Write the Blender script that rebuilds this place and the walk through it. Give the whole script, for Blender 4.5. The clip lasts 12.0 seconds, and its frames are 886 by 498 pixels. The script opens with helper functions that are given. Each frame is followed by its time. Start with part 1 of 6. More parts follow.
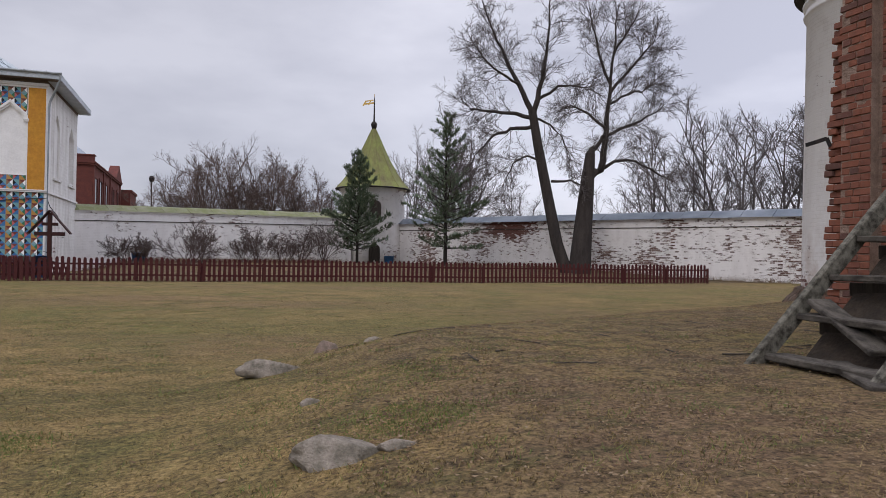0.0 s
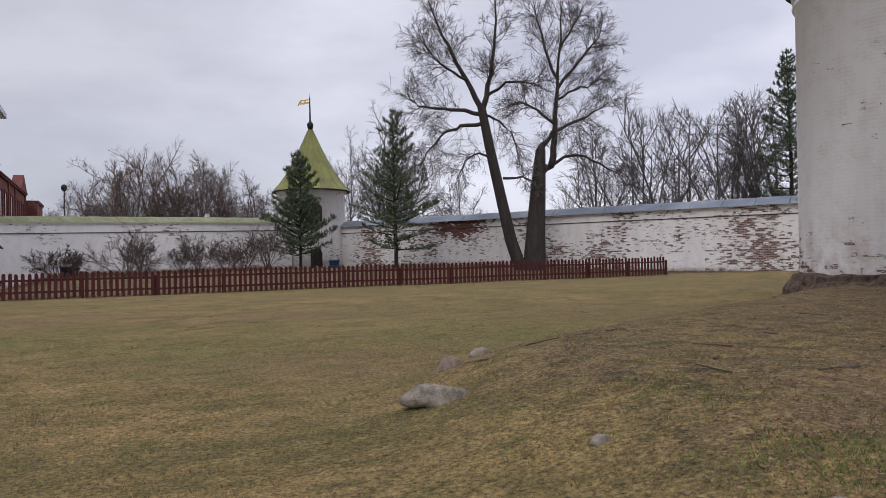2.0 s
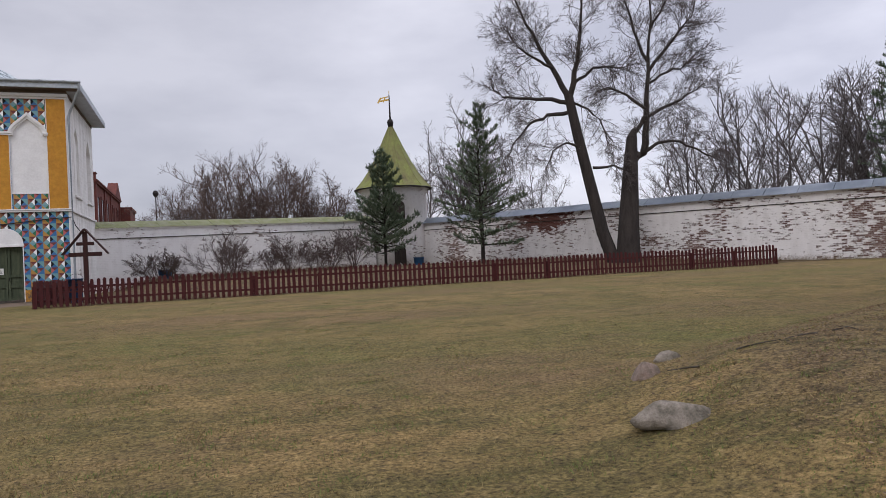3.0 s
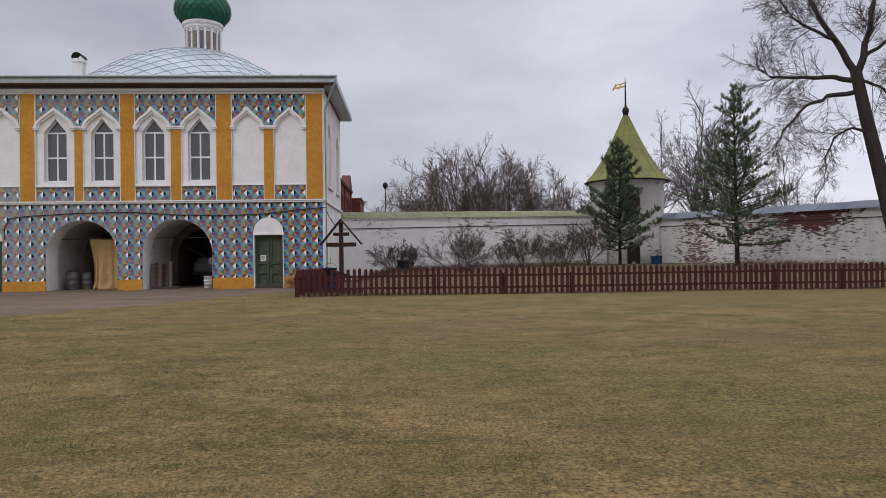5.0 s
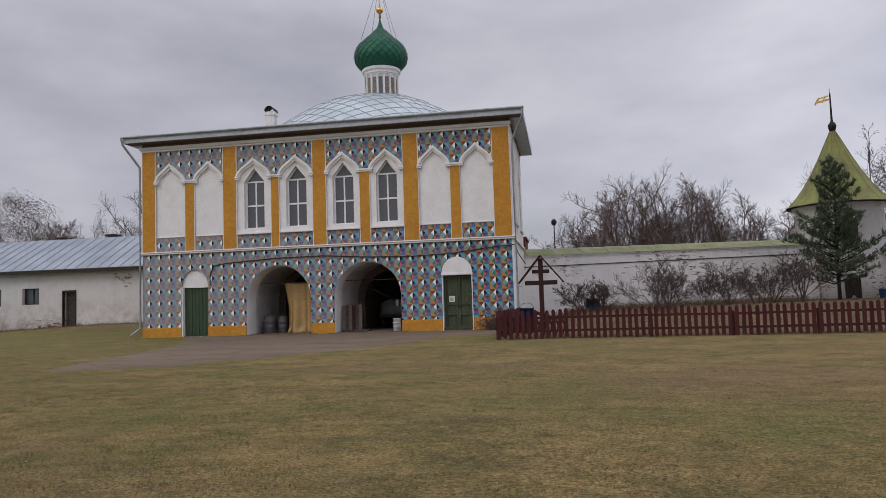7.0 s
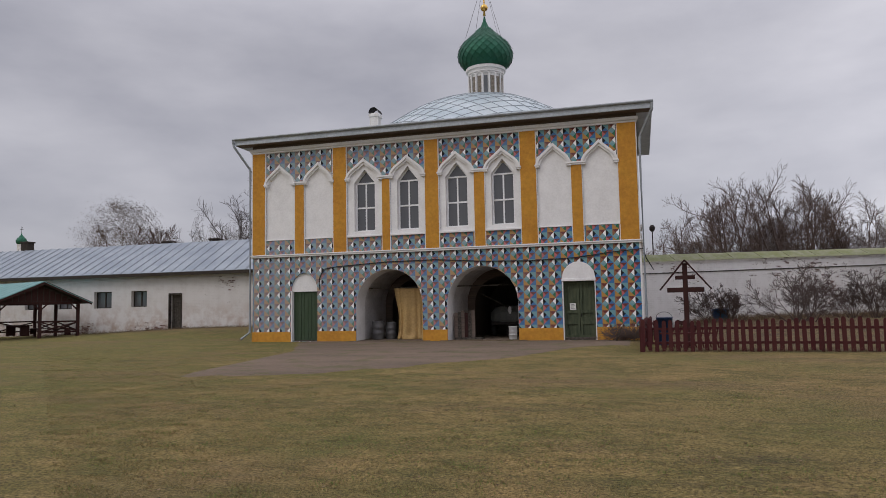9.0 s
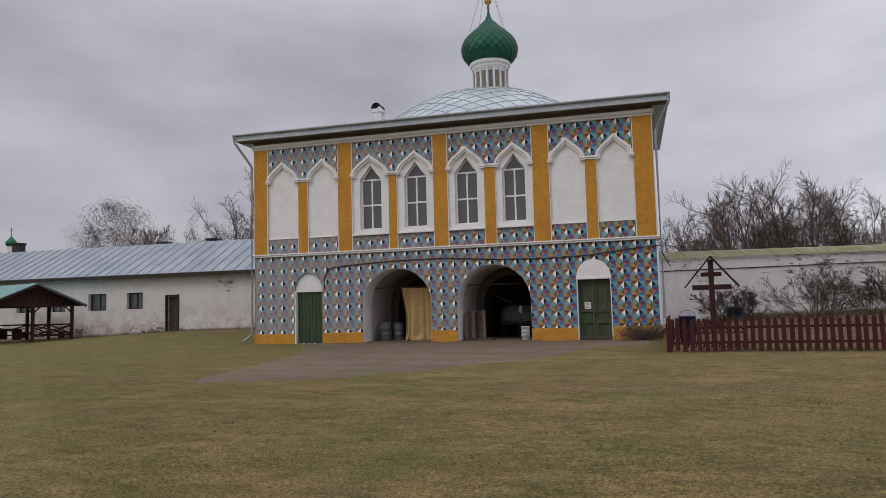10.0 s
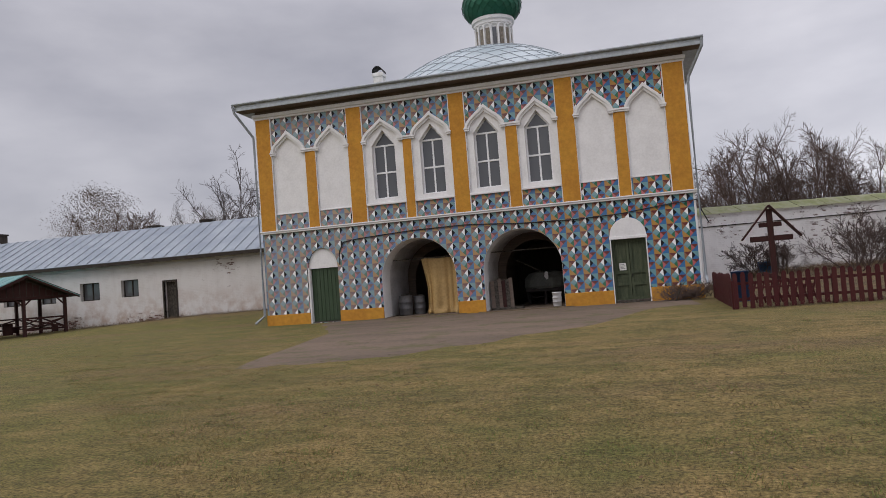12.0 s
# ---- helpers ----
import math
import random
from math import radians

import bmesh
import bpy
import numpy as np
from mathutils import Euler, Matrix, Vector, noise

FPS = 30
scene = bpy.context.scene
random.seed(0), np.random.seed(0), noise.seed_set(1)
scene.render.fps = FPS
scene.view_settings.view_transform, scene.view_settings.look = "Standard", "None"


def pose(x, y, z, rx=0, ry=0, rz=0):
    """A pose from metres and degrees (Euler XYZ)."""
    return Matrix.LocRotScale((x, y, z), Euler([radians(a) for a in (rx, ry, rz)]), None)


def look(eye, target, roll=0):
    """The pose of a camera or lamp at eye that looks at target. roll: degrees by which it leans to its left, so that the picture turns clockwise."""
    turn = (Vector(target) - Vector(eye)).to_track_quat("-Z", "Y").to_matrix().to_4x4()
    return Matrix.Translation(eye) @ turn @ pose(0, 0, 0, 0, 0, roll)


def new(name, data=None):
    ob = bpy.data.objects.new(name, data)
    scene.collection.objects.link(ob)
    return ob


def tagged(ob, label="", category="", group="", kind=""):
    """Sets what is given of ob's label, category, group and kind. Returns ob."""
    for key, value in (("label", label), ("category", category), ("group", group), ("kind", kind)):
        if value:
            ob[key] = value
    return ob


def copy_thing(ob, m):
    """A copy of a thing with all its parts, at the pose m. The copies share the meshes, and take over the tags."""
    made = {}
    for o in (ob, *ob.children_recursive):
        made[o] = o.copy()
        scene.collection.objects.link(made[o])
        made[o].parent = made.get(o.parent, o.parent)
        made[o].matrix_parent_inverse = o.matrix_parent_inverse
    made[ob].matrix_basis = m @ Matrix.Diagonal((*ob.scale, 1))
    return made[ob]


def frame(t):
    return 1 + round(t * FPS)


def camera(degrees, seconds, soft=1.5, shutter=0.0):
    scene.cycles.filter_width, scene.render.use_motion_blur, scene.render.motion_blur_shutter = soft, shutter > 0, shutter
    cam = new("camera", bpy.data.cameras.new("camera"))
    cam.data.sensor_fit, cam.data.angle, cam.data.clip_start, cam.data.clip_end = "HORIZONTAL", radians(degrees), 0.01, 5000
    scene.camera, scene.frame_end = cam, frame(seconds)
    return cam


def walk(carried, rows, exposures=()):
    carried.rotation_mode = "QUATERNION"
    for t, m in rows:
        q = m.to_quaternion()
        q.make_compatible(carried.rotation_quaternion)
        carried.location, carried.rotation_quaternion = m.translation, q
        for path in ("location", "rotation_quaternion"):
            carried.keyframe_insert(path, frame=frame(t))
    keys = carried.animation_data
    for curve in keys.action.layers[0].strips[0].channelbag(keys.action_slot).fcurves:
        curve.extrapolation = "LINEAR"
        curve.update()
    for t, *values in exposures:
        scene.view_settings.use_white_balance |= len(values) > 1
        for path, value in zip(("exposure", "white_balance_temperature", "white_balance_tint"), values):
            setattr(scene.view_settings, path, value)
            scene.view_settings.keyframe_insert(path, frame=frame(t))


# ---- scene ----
cam = camera(64.8, 12.0, soft=0.85)
PATH = [
    (0, (8.067, -41.327, 1.338), (8.708, -39.433, 1.357), 0.9),
    (0.5, (7.554, -40.972, 1.354), (8.324, -39.127, 1.365), -0.0),
    (1, (7.099, -40.516, 1.375), (7.949, -38.705, 1.392), -0.6),
    (1.5, (6.606, -40.009, 1.347), (7.459, -38.2, 1.369), -1.2),
    (2, (6.243, -39.381, 1.319), (7.102, -37.575, 1.341), -1.3),
    (2.5, (5.9, -38.743, 1.303), (6.73, -36.923, 1.3), -2.5),
    (3, (5.651, -38.053, 1.323), (6.32, -36.168, 1.34), -2.7),
    (3.2, (5.532, -37.796, 1.359), (6.092, -35.876, 1.38), -2.7),
    (4.8, (4.35, -35.611, 1.586), (4.545, -33.62, 1.602), -0.9),
    (5, (4.174, -35.37, 1.579), (4.275, -33.373, 1.594), -0.8),
    (5.5, (3.744, -34.86, 1.59), (3.74, -32.861, 1.628), 0.5),
    (6, (3.268, -34.366, 1.599), (3.08, -32.377, 1.684), -2.4),
    (6.5, (2.806, -33.871, 1.619), (2.509, -31.896, 1.717), -2.4),
    (7, (2.247, -33.393, 1.587), (1.913, -31.426, 1.726), -1.9),
    (7.5, (1.699, -33.138, 1.564), (1.192, -31.208, 1.701), 0.1),
    (9.5, (-0.672, -31.734, 1.591), (-1.209, -29.815, 1.761), -1.2),
    (10, (-1.193, -31.347, 1.589), (-1.709, -29.422, 1.756), -1.5),
    (10.5, (-1.801, -30.946, 1.545), (-2.236, -29.002, 1.722), -2.4),
    (11, (-2.407, -30.634, 1.479), (-2.828, -28.686, 1.654), -2.8),
    (11.5, (-2.937, -30.344, 1.48), (-3.383, -28.4, 1.632), -3.9),
    (12, (-3.513, -30.029, 1.468), (-3.979, -28.086, 1.561), -4.4),
]
walk(cam, [(t, look(e, g, r)) for t, e, g, r in PATH], [(0, 0.09, 6300, 13.5), (2.5, 0.09, 6300, 13.5), (5.5, 0.0, 6400, 13.5), (7.5, -0.14, 6480, 13.0), (9.5, -0.16, 6560, 12.5), (10.8, -0.17, 6560, 12.5), (12, -0.05, 6560, 12.5)])

# ---- world and light ----
world = bpy.data.worlds.new("overcast_sky")
scene.world = world
world.use_nodes = True
scene.view_settings.exposure = 0.0
wn, wl = world.node_tree.nodes, world.node_tree.links
wn.clear()
w_out = wn.new("ShaderNodeOutputWorld")
w_bg = wn.new("ShaderNodeBackground")
w_sky = wn.new("ShaderNodeTexSky")
w_sky.sky_type = 'NISHITA'
w_sky.sun_disc = False
w_sky.sun_elevation, w_sky.sun_rotation = radians(40), radians(221)
w_bg.inputs["Strength"].default_value = 0.1
w_tc = wn.new("ShaderNodeTexCoord")
w_map = wn.new("ShaderNodeMapping")
w_map.inputs["Scale"].default_value = (1.0, 1.0, 2.6)
w_noise = wn.new("ShaderNodeTexNoise")
w_noise.inputs["Scale"].default_value = 2.2
w_noise.inputs["Detail"].default_value = 7.0
w_noise.inputs["Roughness"].default_value = 0.5
w_ramp = wn.new("ShaderNodeValToRGB")
w_ramp.color_ramp.elements[0].position, w_ramp.color_ramp.elements[1].position = 0.34, 0.62
w_ramp.color_ramp.elements[0].color = (4.5, 4.55, 5.15, 1)
w_ramp.color_ramp.elements[1].color = (7.1, 7.1, 7.65, 1)
w_sep = wn.new("ShaderNodeSeparateXYZ")
w_up = wn.new("ShaderNodeMapRange")
w_up.inputs["From Min"].default_value, w_up.inputs["From Max"].default_value = 0.35, 1.0
w_up.inputs["To Min"].default_value, w_up.inputs["To Max"].default_value = 1.0, 2.6
w_mul = wn.new("ShaderNodeVectorMath")
w_mul.operation = 'SCALE'
w_mix = wn.new("ShaderNodeMix")
w_mix.data_type = 'RGBA'
w_mix.inputs[0].default_value = 0.9
wl.new(w_tc.outputs["Generated"], w_map.inputs["Vector"])
wl.new(w_map.outputs["Vector"], w_noise.inputs["Vector"])
wl.new(w_noise.outputs["Fac"], w_ramp.inputs["Fac"])
wl.new(w_tc.outputs["Generated"], w_sep.inputs["Vector"])
wl.new(w_sep.outputs["Z"], w_up.inputs["Value"])
wl.new(w_ramp.outputs["Color"], w_mul.inputs[0])
w_east = wn.new("ShaderNodeMapRange")
w_east.inputs["From Min"].default_value, w_east.inputs["From Max"].default_value = 0.0, 0.8
w_east.inputs["To Min"].default_value, w_east.inputs["To Max"].default_value = 0.90, 1.38
w_both = wn.new("ShaderNodeMath")
w_both.operation = 'MULTIPLY'
wl.new(w_sep.outputs["X"], w_east.inputs["Value"])
wl.new(w_up.outputs["Result"], w_both.inputs[0])
wl.new(w_east.outputs["Result"], w_both.inputs[1])
wl.new(w_both.outputs[0], w_mul.inputs["Scale"])
wl.new(w_sky.outputs["Color"], w_mix.inputs[6])
wl.new(w_mul.outputs["Vector"], w_mix.inputs[7])
wl.new(w_mix.outputs[2], w_bg.inputs["Color"])
wl.new(w_bg.outputs["Background"], w_out.inputs["Surface"])

sun_data = bpy.data.lights.new("sun", 'SUN')
sun_data.energy, sun_data.angle, sun_data.color = 0.75, radians(25), (1.0, 0.96, 0.9)
sun = new("sun", sun_data)
sun.matrix_world = look((-30, -34, 38), (0, 0, 0))


# ---- materials ----
class Mat:
    """A node material under construction."""

    def __init__(self, name, rough=0.9, metal=0.0):
        self.m = bpy.data.materials.new(name)
        self.m.use_nodes = True
        self.n, self.l = self.m.node_tree.nodes, self.m.node_tree.links
        self.b = self.n["Principled BSDF"]
        self.b.inputs["Roughness"].default_value = rough
        self.b.inputs["Metallic"].default_value = metal
        self.b.inputs["Specular IOR Level"].default_value = 0.25
        self.tc = self.n.new("ShaderNodeTexCoord")

    def noise(self, scale, detail=4, rough=0.55, stretch=None, space="Object"):
        t = self.n.new("ShaderNodeTexNoise")
        t.inputs["Scale"].default_value = scale
        t.inputs["Detail"].default_value = detail
        t.inputs["Roughness"].default_value = rough
        src = self.tc.outputs[space]
        if stretch:
            mp = self.n.new("ShaderNodeMapping")
            mp.inputs["Scale"].default_value = stretch
            self.l.new(src, mp.inputs["Vector"])
            src = mp.outputs["Vector"]
        self.l.new(src, t.inputs["Vector"])
        return t.outputs["Fac"]

    def ramp(self, fac, stops):
        r = self.n.new("ShaderNodeValToRGB")
        e = r.color_ramp.elements
        while len(e) < len(stops):
            e.new(0.5)
        for k, (p, c) in enumerate(stops):
            e[k].position = p
            e[k].color = (*c, 1) if len(c) == 3 else c
        self.l.new(fac, r.inputs["Fac"])
        return r.outputs["Color"]

    def value(self, fac, a, b, lo=0.0, hi=1.0):
        r = self.n.new("ShaderNodeMapRange")
        for k, v in zip(("From Min", "From Max", "To Min", "To Max"), (a, b, lo, hi)):
            r.inputs[k].default_value = v
        self.l.new(fac, r.inputs["Value"])
        return r.outputs["Result"]

    def put(self, socket, what):
        if isinstance(what, (int, float)):
            socket.default_value = what
        elif isinstance(what, tuple):
            socket.default_value = (*what, 1) if len(what) == 3 else what
        else:
            self.l.new(what, socket)

    def mix(self, fac, a, b, kind='MIX'):
        x = self.n.new("ShaderNodeMix")
        x.data_type, x.blend_type = 'RGBA', kind
        self.put(x.inputs[0], fac)
        self.put(x.inputs[6], a)
        self.put(x.inputs[7], b)
        return x.outputs[2]

    def math(self, op, a, b=0.0, c=0.0):
        x = self.n.new("ShaderNodeMath")
        x.operation = op
        for k, v in enumerate((a, b, c)):
            self.put(x.inputs[k], v)
        return x.outputs[0]

    def xyz(self, space="Object"):
        s = self.n.new("ShaderNodeSeparateXYZ")
        self.l.new(self.tc.outputs[space], s.inputs[0])
        return s.outputs

    def brick(self, scale, c1, c2, mortar, size=0.02, w=0.29, h=0.1, rot=None):
        t = self.n.new("ShaderNodeTexBrick")
        t.inputs["Scale"].default_value = scale
        for k, v in (("Color1", c1), ("Color2", c2), ("Mortar", mortar)):
            t.inputs[k].default_value = (*v, 1)
        t.inputs["Mortar Size"].default_value = size
        t.inputs["Brick Width"].default_value = w
        t.inputs["Row Height"].default_value = h
        mp = self.n.new("ShaderNodeMapping")
        if rot:
            mp.inputs["Rotation"].default_value = rot
        self.l.new(self.tc.outputs["Object"], mp.inputs["Vector"])
        self.l.new(mp.outputs["Vector"], t.inputs["Vector"])
        return t.outputs["Color"], t.outputs["Fac"]

    def island(self):
        g = self.n.new("ShaderNodeNewGeometry")
        return g.outputs["Random Per Island"]

    def each(self):
        g = self.n.new("ShaderNodeObjectInfo")
        return g.outputs["Random"]

    def bump(self, height, strength=0.4, dist=0.02):
        x = self.n.new("ShaderNodeBump")
        x.inputs["Strength"].default_value = strength
        x.inputs["Distance"].default_value = dist
        self.l.new(height, x.inputs["Height"])
        self.l.new(x.outputs["Normal"], self.b.inputs["Normal"])

    def done(self, color, rough=None):
        self.put(self.b.inputs["Base Color"], color)
        if rough is not None:
            self.put(self.b.inputs["Roughness"], rough)
        return self.m


def simple(name, a, b, scale=6.0, rough=0.85, metal=0.0, bump=0.25, dist=0.01, stretch=None):
    """Two tones mixed by coarse and fine noise, with fine relief."""
    k = Mat(name, rough, metal)
    n1, n2 = k.noise(scale, 5, 0.6, stretch), k.noise(scale * 7, 3, 0.6, stretch)
    col = k.mix(k.value(n1, 0.35, 0.65), a, b)
    col = k.mix(0.35, col, k.ramp(n2, [(0.3, (0.35, 0.35, 0.35)), (0.7, (0.75, 0.75, 0.75))]), 'OVERLAY')
    k.bump(n2, bump, dist)
    return k.done(col)


M_WHITE = simple("white_paint", (0.78, 0.77, 0.76), (0.70, 0.69, 0.68), 1.6, 0.8, 0, 0.15)
M_WHITE_FRAME = simple("white_window_paint", (0.82, 0.82, 0.82), (0.76, 0.76, 0.77), 3, 0.5, 0, 0.1)
M_OCHRE = simple("ochre_paint", (0.50, 0.245, 0.035), (0.44, 0.20, 0.03), 0.9, 0.8, 0, 0.2)
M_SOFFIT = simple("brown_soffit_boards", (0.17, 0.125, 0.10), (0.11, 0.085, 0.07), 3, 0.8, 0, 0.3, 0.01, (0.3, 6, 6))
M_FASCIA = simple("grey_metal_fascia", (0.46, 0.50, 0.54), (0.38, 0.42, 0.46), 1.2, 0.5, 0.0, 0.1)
M_PIPE = simple("painted_drainpipe", (0.33, 0.36, 0.38), (0.25, 0.27, 0.29), 3, 0.5, 0.3, 0.1)
M_CABLE = simple("black_cable", (0.02, 0.02, 0.022), (0.03, 0.03, 0.03), 5, 0.6)
M_DOOR_GREEN = simple("worn_green_paint", (0.035, 0.06, 0.030), (0.05, 0.075, 0.045), 2.5, 0.6, 0, 0.3, 0.01, (5, 5, 0.6))
M_DOOR_OLIVE = simple("faded_olive_green_paint", (0.075, 0.088, 0.05), (0.042, 0.055, 0.032), 2.5, 0.65, 0, 0.3, 0.01, (5, 5, 0.6))
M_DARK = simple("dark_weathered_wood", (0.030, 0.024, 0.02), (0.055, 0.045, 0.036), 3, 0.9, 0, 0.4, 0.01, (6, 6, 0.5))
M_CROSS = simple("dark_red_brown_wood", (0.045, 0.014, 0.012), (0.03, 0.012, 0.01), 4, 0.75, 0, 0.3, 0.008, (6, 6, 0.6))
M_GREYWOOD = simple("weathered_grey_wood", (0.105, 0.092, 0.076), (0.028, 0.024, 0.02), 5, 0.95, 0, 0.6, 0.012, (2.2, 1.2, 2.2))
M_LICHEN = simple("lichen_grey_wood", (0.19, 0.178, 0.145), (0.04, 0.036, 0.028), 14, 0.97, 0, 0.7, 0.02)
M_IRON = simple("dark_iron", (0.02, 0.02, 0.02), (0.04, 0.03, 0.028), 8, 0.6, 0.6)
M_GOLD = simple("gilded_metal", (0.75, 0.48, 0.14), (0.62, 0.38, 0.10), 5, 0.3, 1.0, 0.05)
M_CURTAIN = simple("tan_tarpaulin_cloth", (0.46, 0.31, 0.13), (0.40, 0.27, 0.12), 1.5, 0.8, 0, 0.2)
M_BARREL = simple("grey_steel_barrel", (0.10, 0.10, 0.105), (0.16, 0.155, 0.15), 3, 0.5, 0.4, 0.2)
M_BUCKET = simple("white_plastic", (0.72, 0.72, 0.72), (0.62, 0.62, 0.63), 4, 0.4, 0, 0.05)
M_BLUE = simple("blue_plastic", (0.03, 0.10, 0.24), (0.05, 0.14, 0.30), 4, 0.5)
M_BLUE_DARK = simple("dark_blue_plastic", (0.016, 0.04, 0.10), (0.022, 0.05, 0.13), 4, 0.5)
M_STONE = simple("grey_fieldstone", (0.30, 0.26, 0.215), (0.12, 0.105, 0.08), 9, 0.95, 0, 0.7, 0.03)
M_STONE_PINK = simple("pinkish_fieldstone", (0.29, 0.215, 0.175), (0.14, 0.115, 0.09), 9, 0.95, 0, 0.7, 0.03)
M_BARK = simple("dark_bark", (0.030, 0.025, 0.023), (0.052, 0.043, 0.038), 4, 0.95, 0, 0.8, 0.04, (1, 1, 0.25))
M_TWIG = simple("bare_twigs", (0.11, 0.094, 0.09), (0.08, 0.068, 0.066), 3, 0.95)
M_TWIG_RED = simple("reddish_bare_twigs", (0.13, 0.092, 0.078), (0.09, 0.066, 0.058), 3, 0.95)
M_TWIG_SHRUB = simple("dark_shrub_twigs", (0.095, 0.068, 0.058), (0.062, 0.046, 0.042), 3, 0.95)
M_TWIG_FAR = simple("far_bare_twigs", (0.13, 0.115, 0.112), (0.095, 0.084, 0.083), 3, 0.95)
M_GAZ_ROOF = simple("teal_roof_paint", (0.16, 0.30, 0.29), (0.12, 0.25, 0.24), 2, 0.5, 0.2)
M_PAPER = simple("white_paper", (0.7, 0.7, 0.66), (0.62, 0.62, 0.58), 5, 0.8)
M_INK = simple("printed_grey_ink", (0.2, 0.2, 0.2), (0.25, 0.25, 0.25), 5, 0.8)
M_TARP = simple("grey_tarpaulin", (0.13, 0.135, 0.12), (0.09, 0.095, 0.085), 2, 0.6)
M_RUBBER = simple("black_rubber", (0.015, 0.015, 0.015), (0.025, 0.024, 0.023), 5, 0.8)
M_VAULT = simple("limewashed_vault_plaster", (0.66, 0.64, 0.63), (0.52, 0.50, 0.49), 1.2, 0.9, 0, 0.3)
M_REDBRICK_FAR = simple("dark_red_brickwork", (0.14, 0.045, 0.035), (0.10, 0.035, 0.03), 1.5, 0.9)


def fence_mat():
    k = Mat("dark_red_fence_paint", 0.75)
    n = k.noise(5, 4, 0.6, (6, 6, 0.8))
    col = k.mix(k.value(n, 0.35, 0.7), (0.066, 0.011, 0.013), (0.04, 0.009, 0.010))
    col = k.mix(k.math('MULTIPLY', k.each(), 0.5), col, (0.08, 0.024, 0.02))
    k.bump(n, 0.3, 0.01)
    return k.done(col)


def tile_mat():
    """Painted faceted squares: each square split by its diagonals into four coloured triangles, four squares to a repeat."""
    k = Mat("painted_faceted_tiles", 0.7)
    s = k.xyz()
    pw, ph, tall = 0.584, 0.604, 0.52
    u = k.math('ADD', k.math('DIVIDE', k.math('ADD', s["X"], 5.005), pw / 2), 201.0)
    v = k.math('FRACT', k.math('ADD', k.math('DIVIDE', k.math('SUBTRACT', s["Z"], 1.16 - 0.5 * tall * ph), ph), 100.0))
    cu = k.math('MODULO', k.math('FLOOR', u), 2.0)
    cv = k.math('GREATER_THAN', v, tall)
    fu = k.math('FRACT', u)
    low, high = k.math('DIVIDE', v, tall), k.math('DIVIDE', k.math('SUBTRACT', v, tall), 1 - tall)
    fv = k.math('ADD', k.math('MULTIPLY', low, k.math('SUBTRACT', 1.0, cv)), k.math('MULTIPLY', high, cv))
    a = k.math('GREATER_THAN', fv, fu)
    b = k.math('GREATER_THAN', k.math('ADD', fu, fv), 1.0)
    teal, teal2, blue, orange = (0.15, 0.31, 0.33), (0.20, 0.34, 0.36), (0.045, 0.15, 0.34), (0.42, 0.23, 0.06)
    maroon, brown, white, black = (0.15, 0.04, 0.035), (0.25, 0.12, 0.06), (0.86, 0.86, 0.86), (0.012, 0.012, 0.014)
    green, pink = (0.03, 0.15, 0.08), (0.45, 0.12, 0.12)

    def square(top, right, bottom, left):
        upper = k.mix(b, left, top)
        lower = k.mix(b, bottom, right)
        return k.mix(a, lower, upper)
    n = k.noise(0.8, 5, 0.6)
    fade = k.math('ADD', k.value(s["X"], -20.0, -1.0, 0.5, 0.0), k.value(n, 0.35, 0.75, -0.08, 0.1))
    teal, teal2, blue, orange, maroon, brown, green, pink = [k.mix(fade, c, (0.36, 0.36, 0.37)) for c in (teal, teal2, blue, orange, maroon, brown, green, pink)]
    r1 = k.mix(cu, square(maroon, white, teal2, brown), square(teal, teal, blue, black))
    r2 = k.mix(cu, square(teal, green, orange, orange), square(maroon, blue, blue, pink))
    col = k.mix(cv, r1, r2)
    k.bump(k.noise(14, 3), 0.15, 0.006)
    return k.done(col)


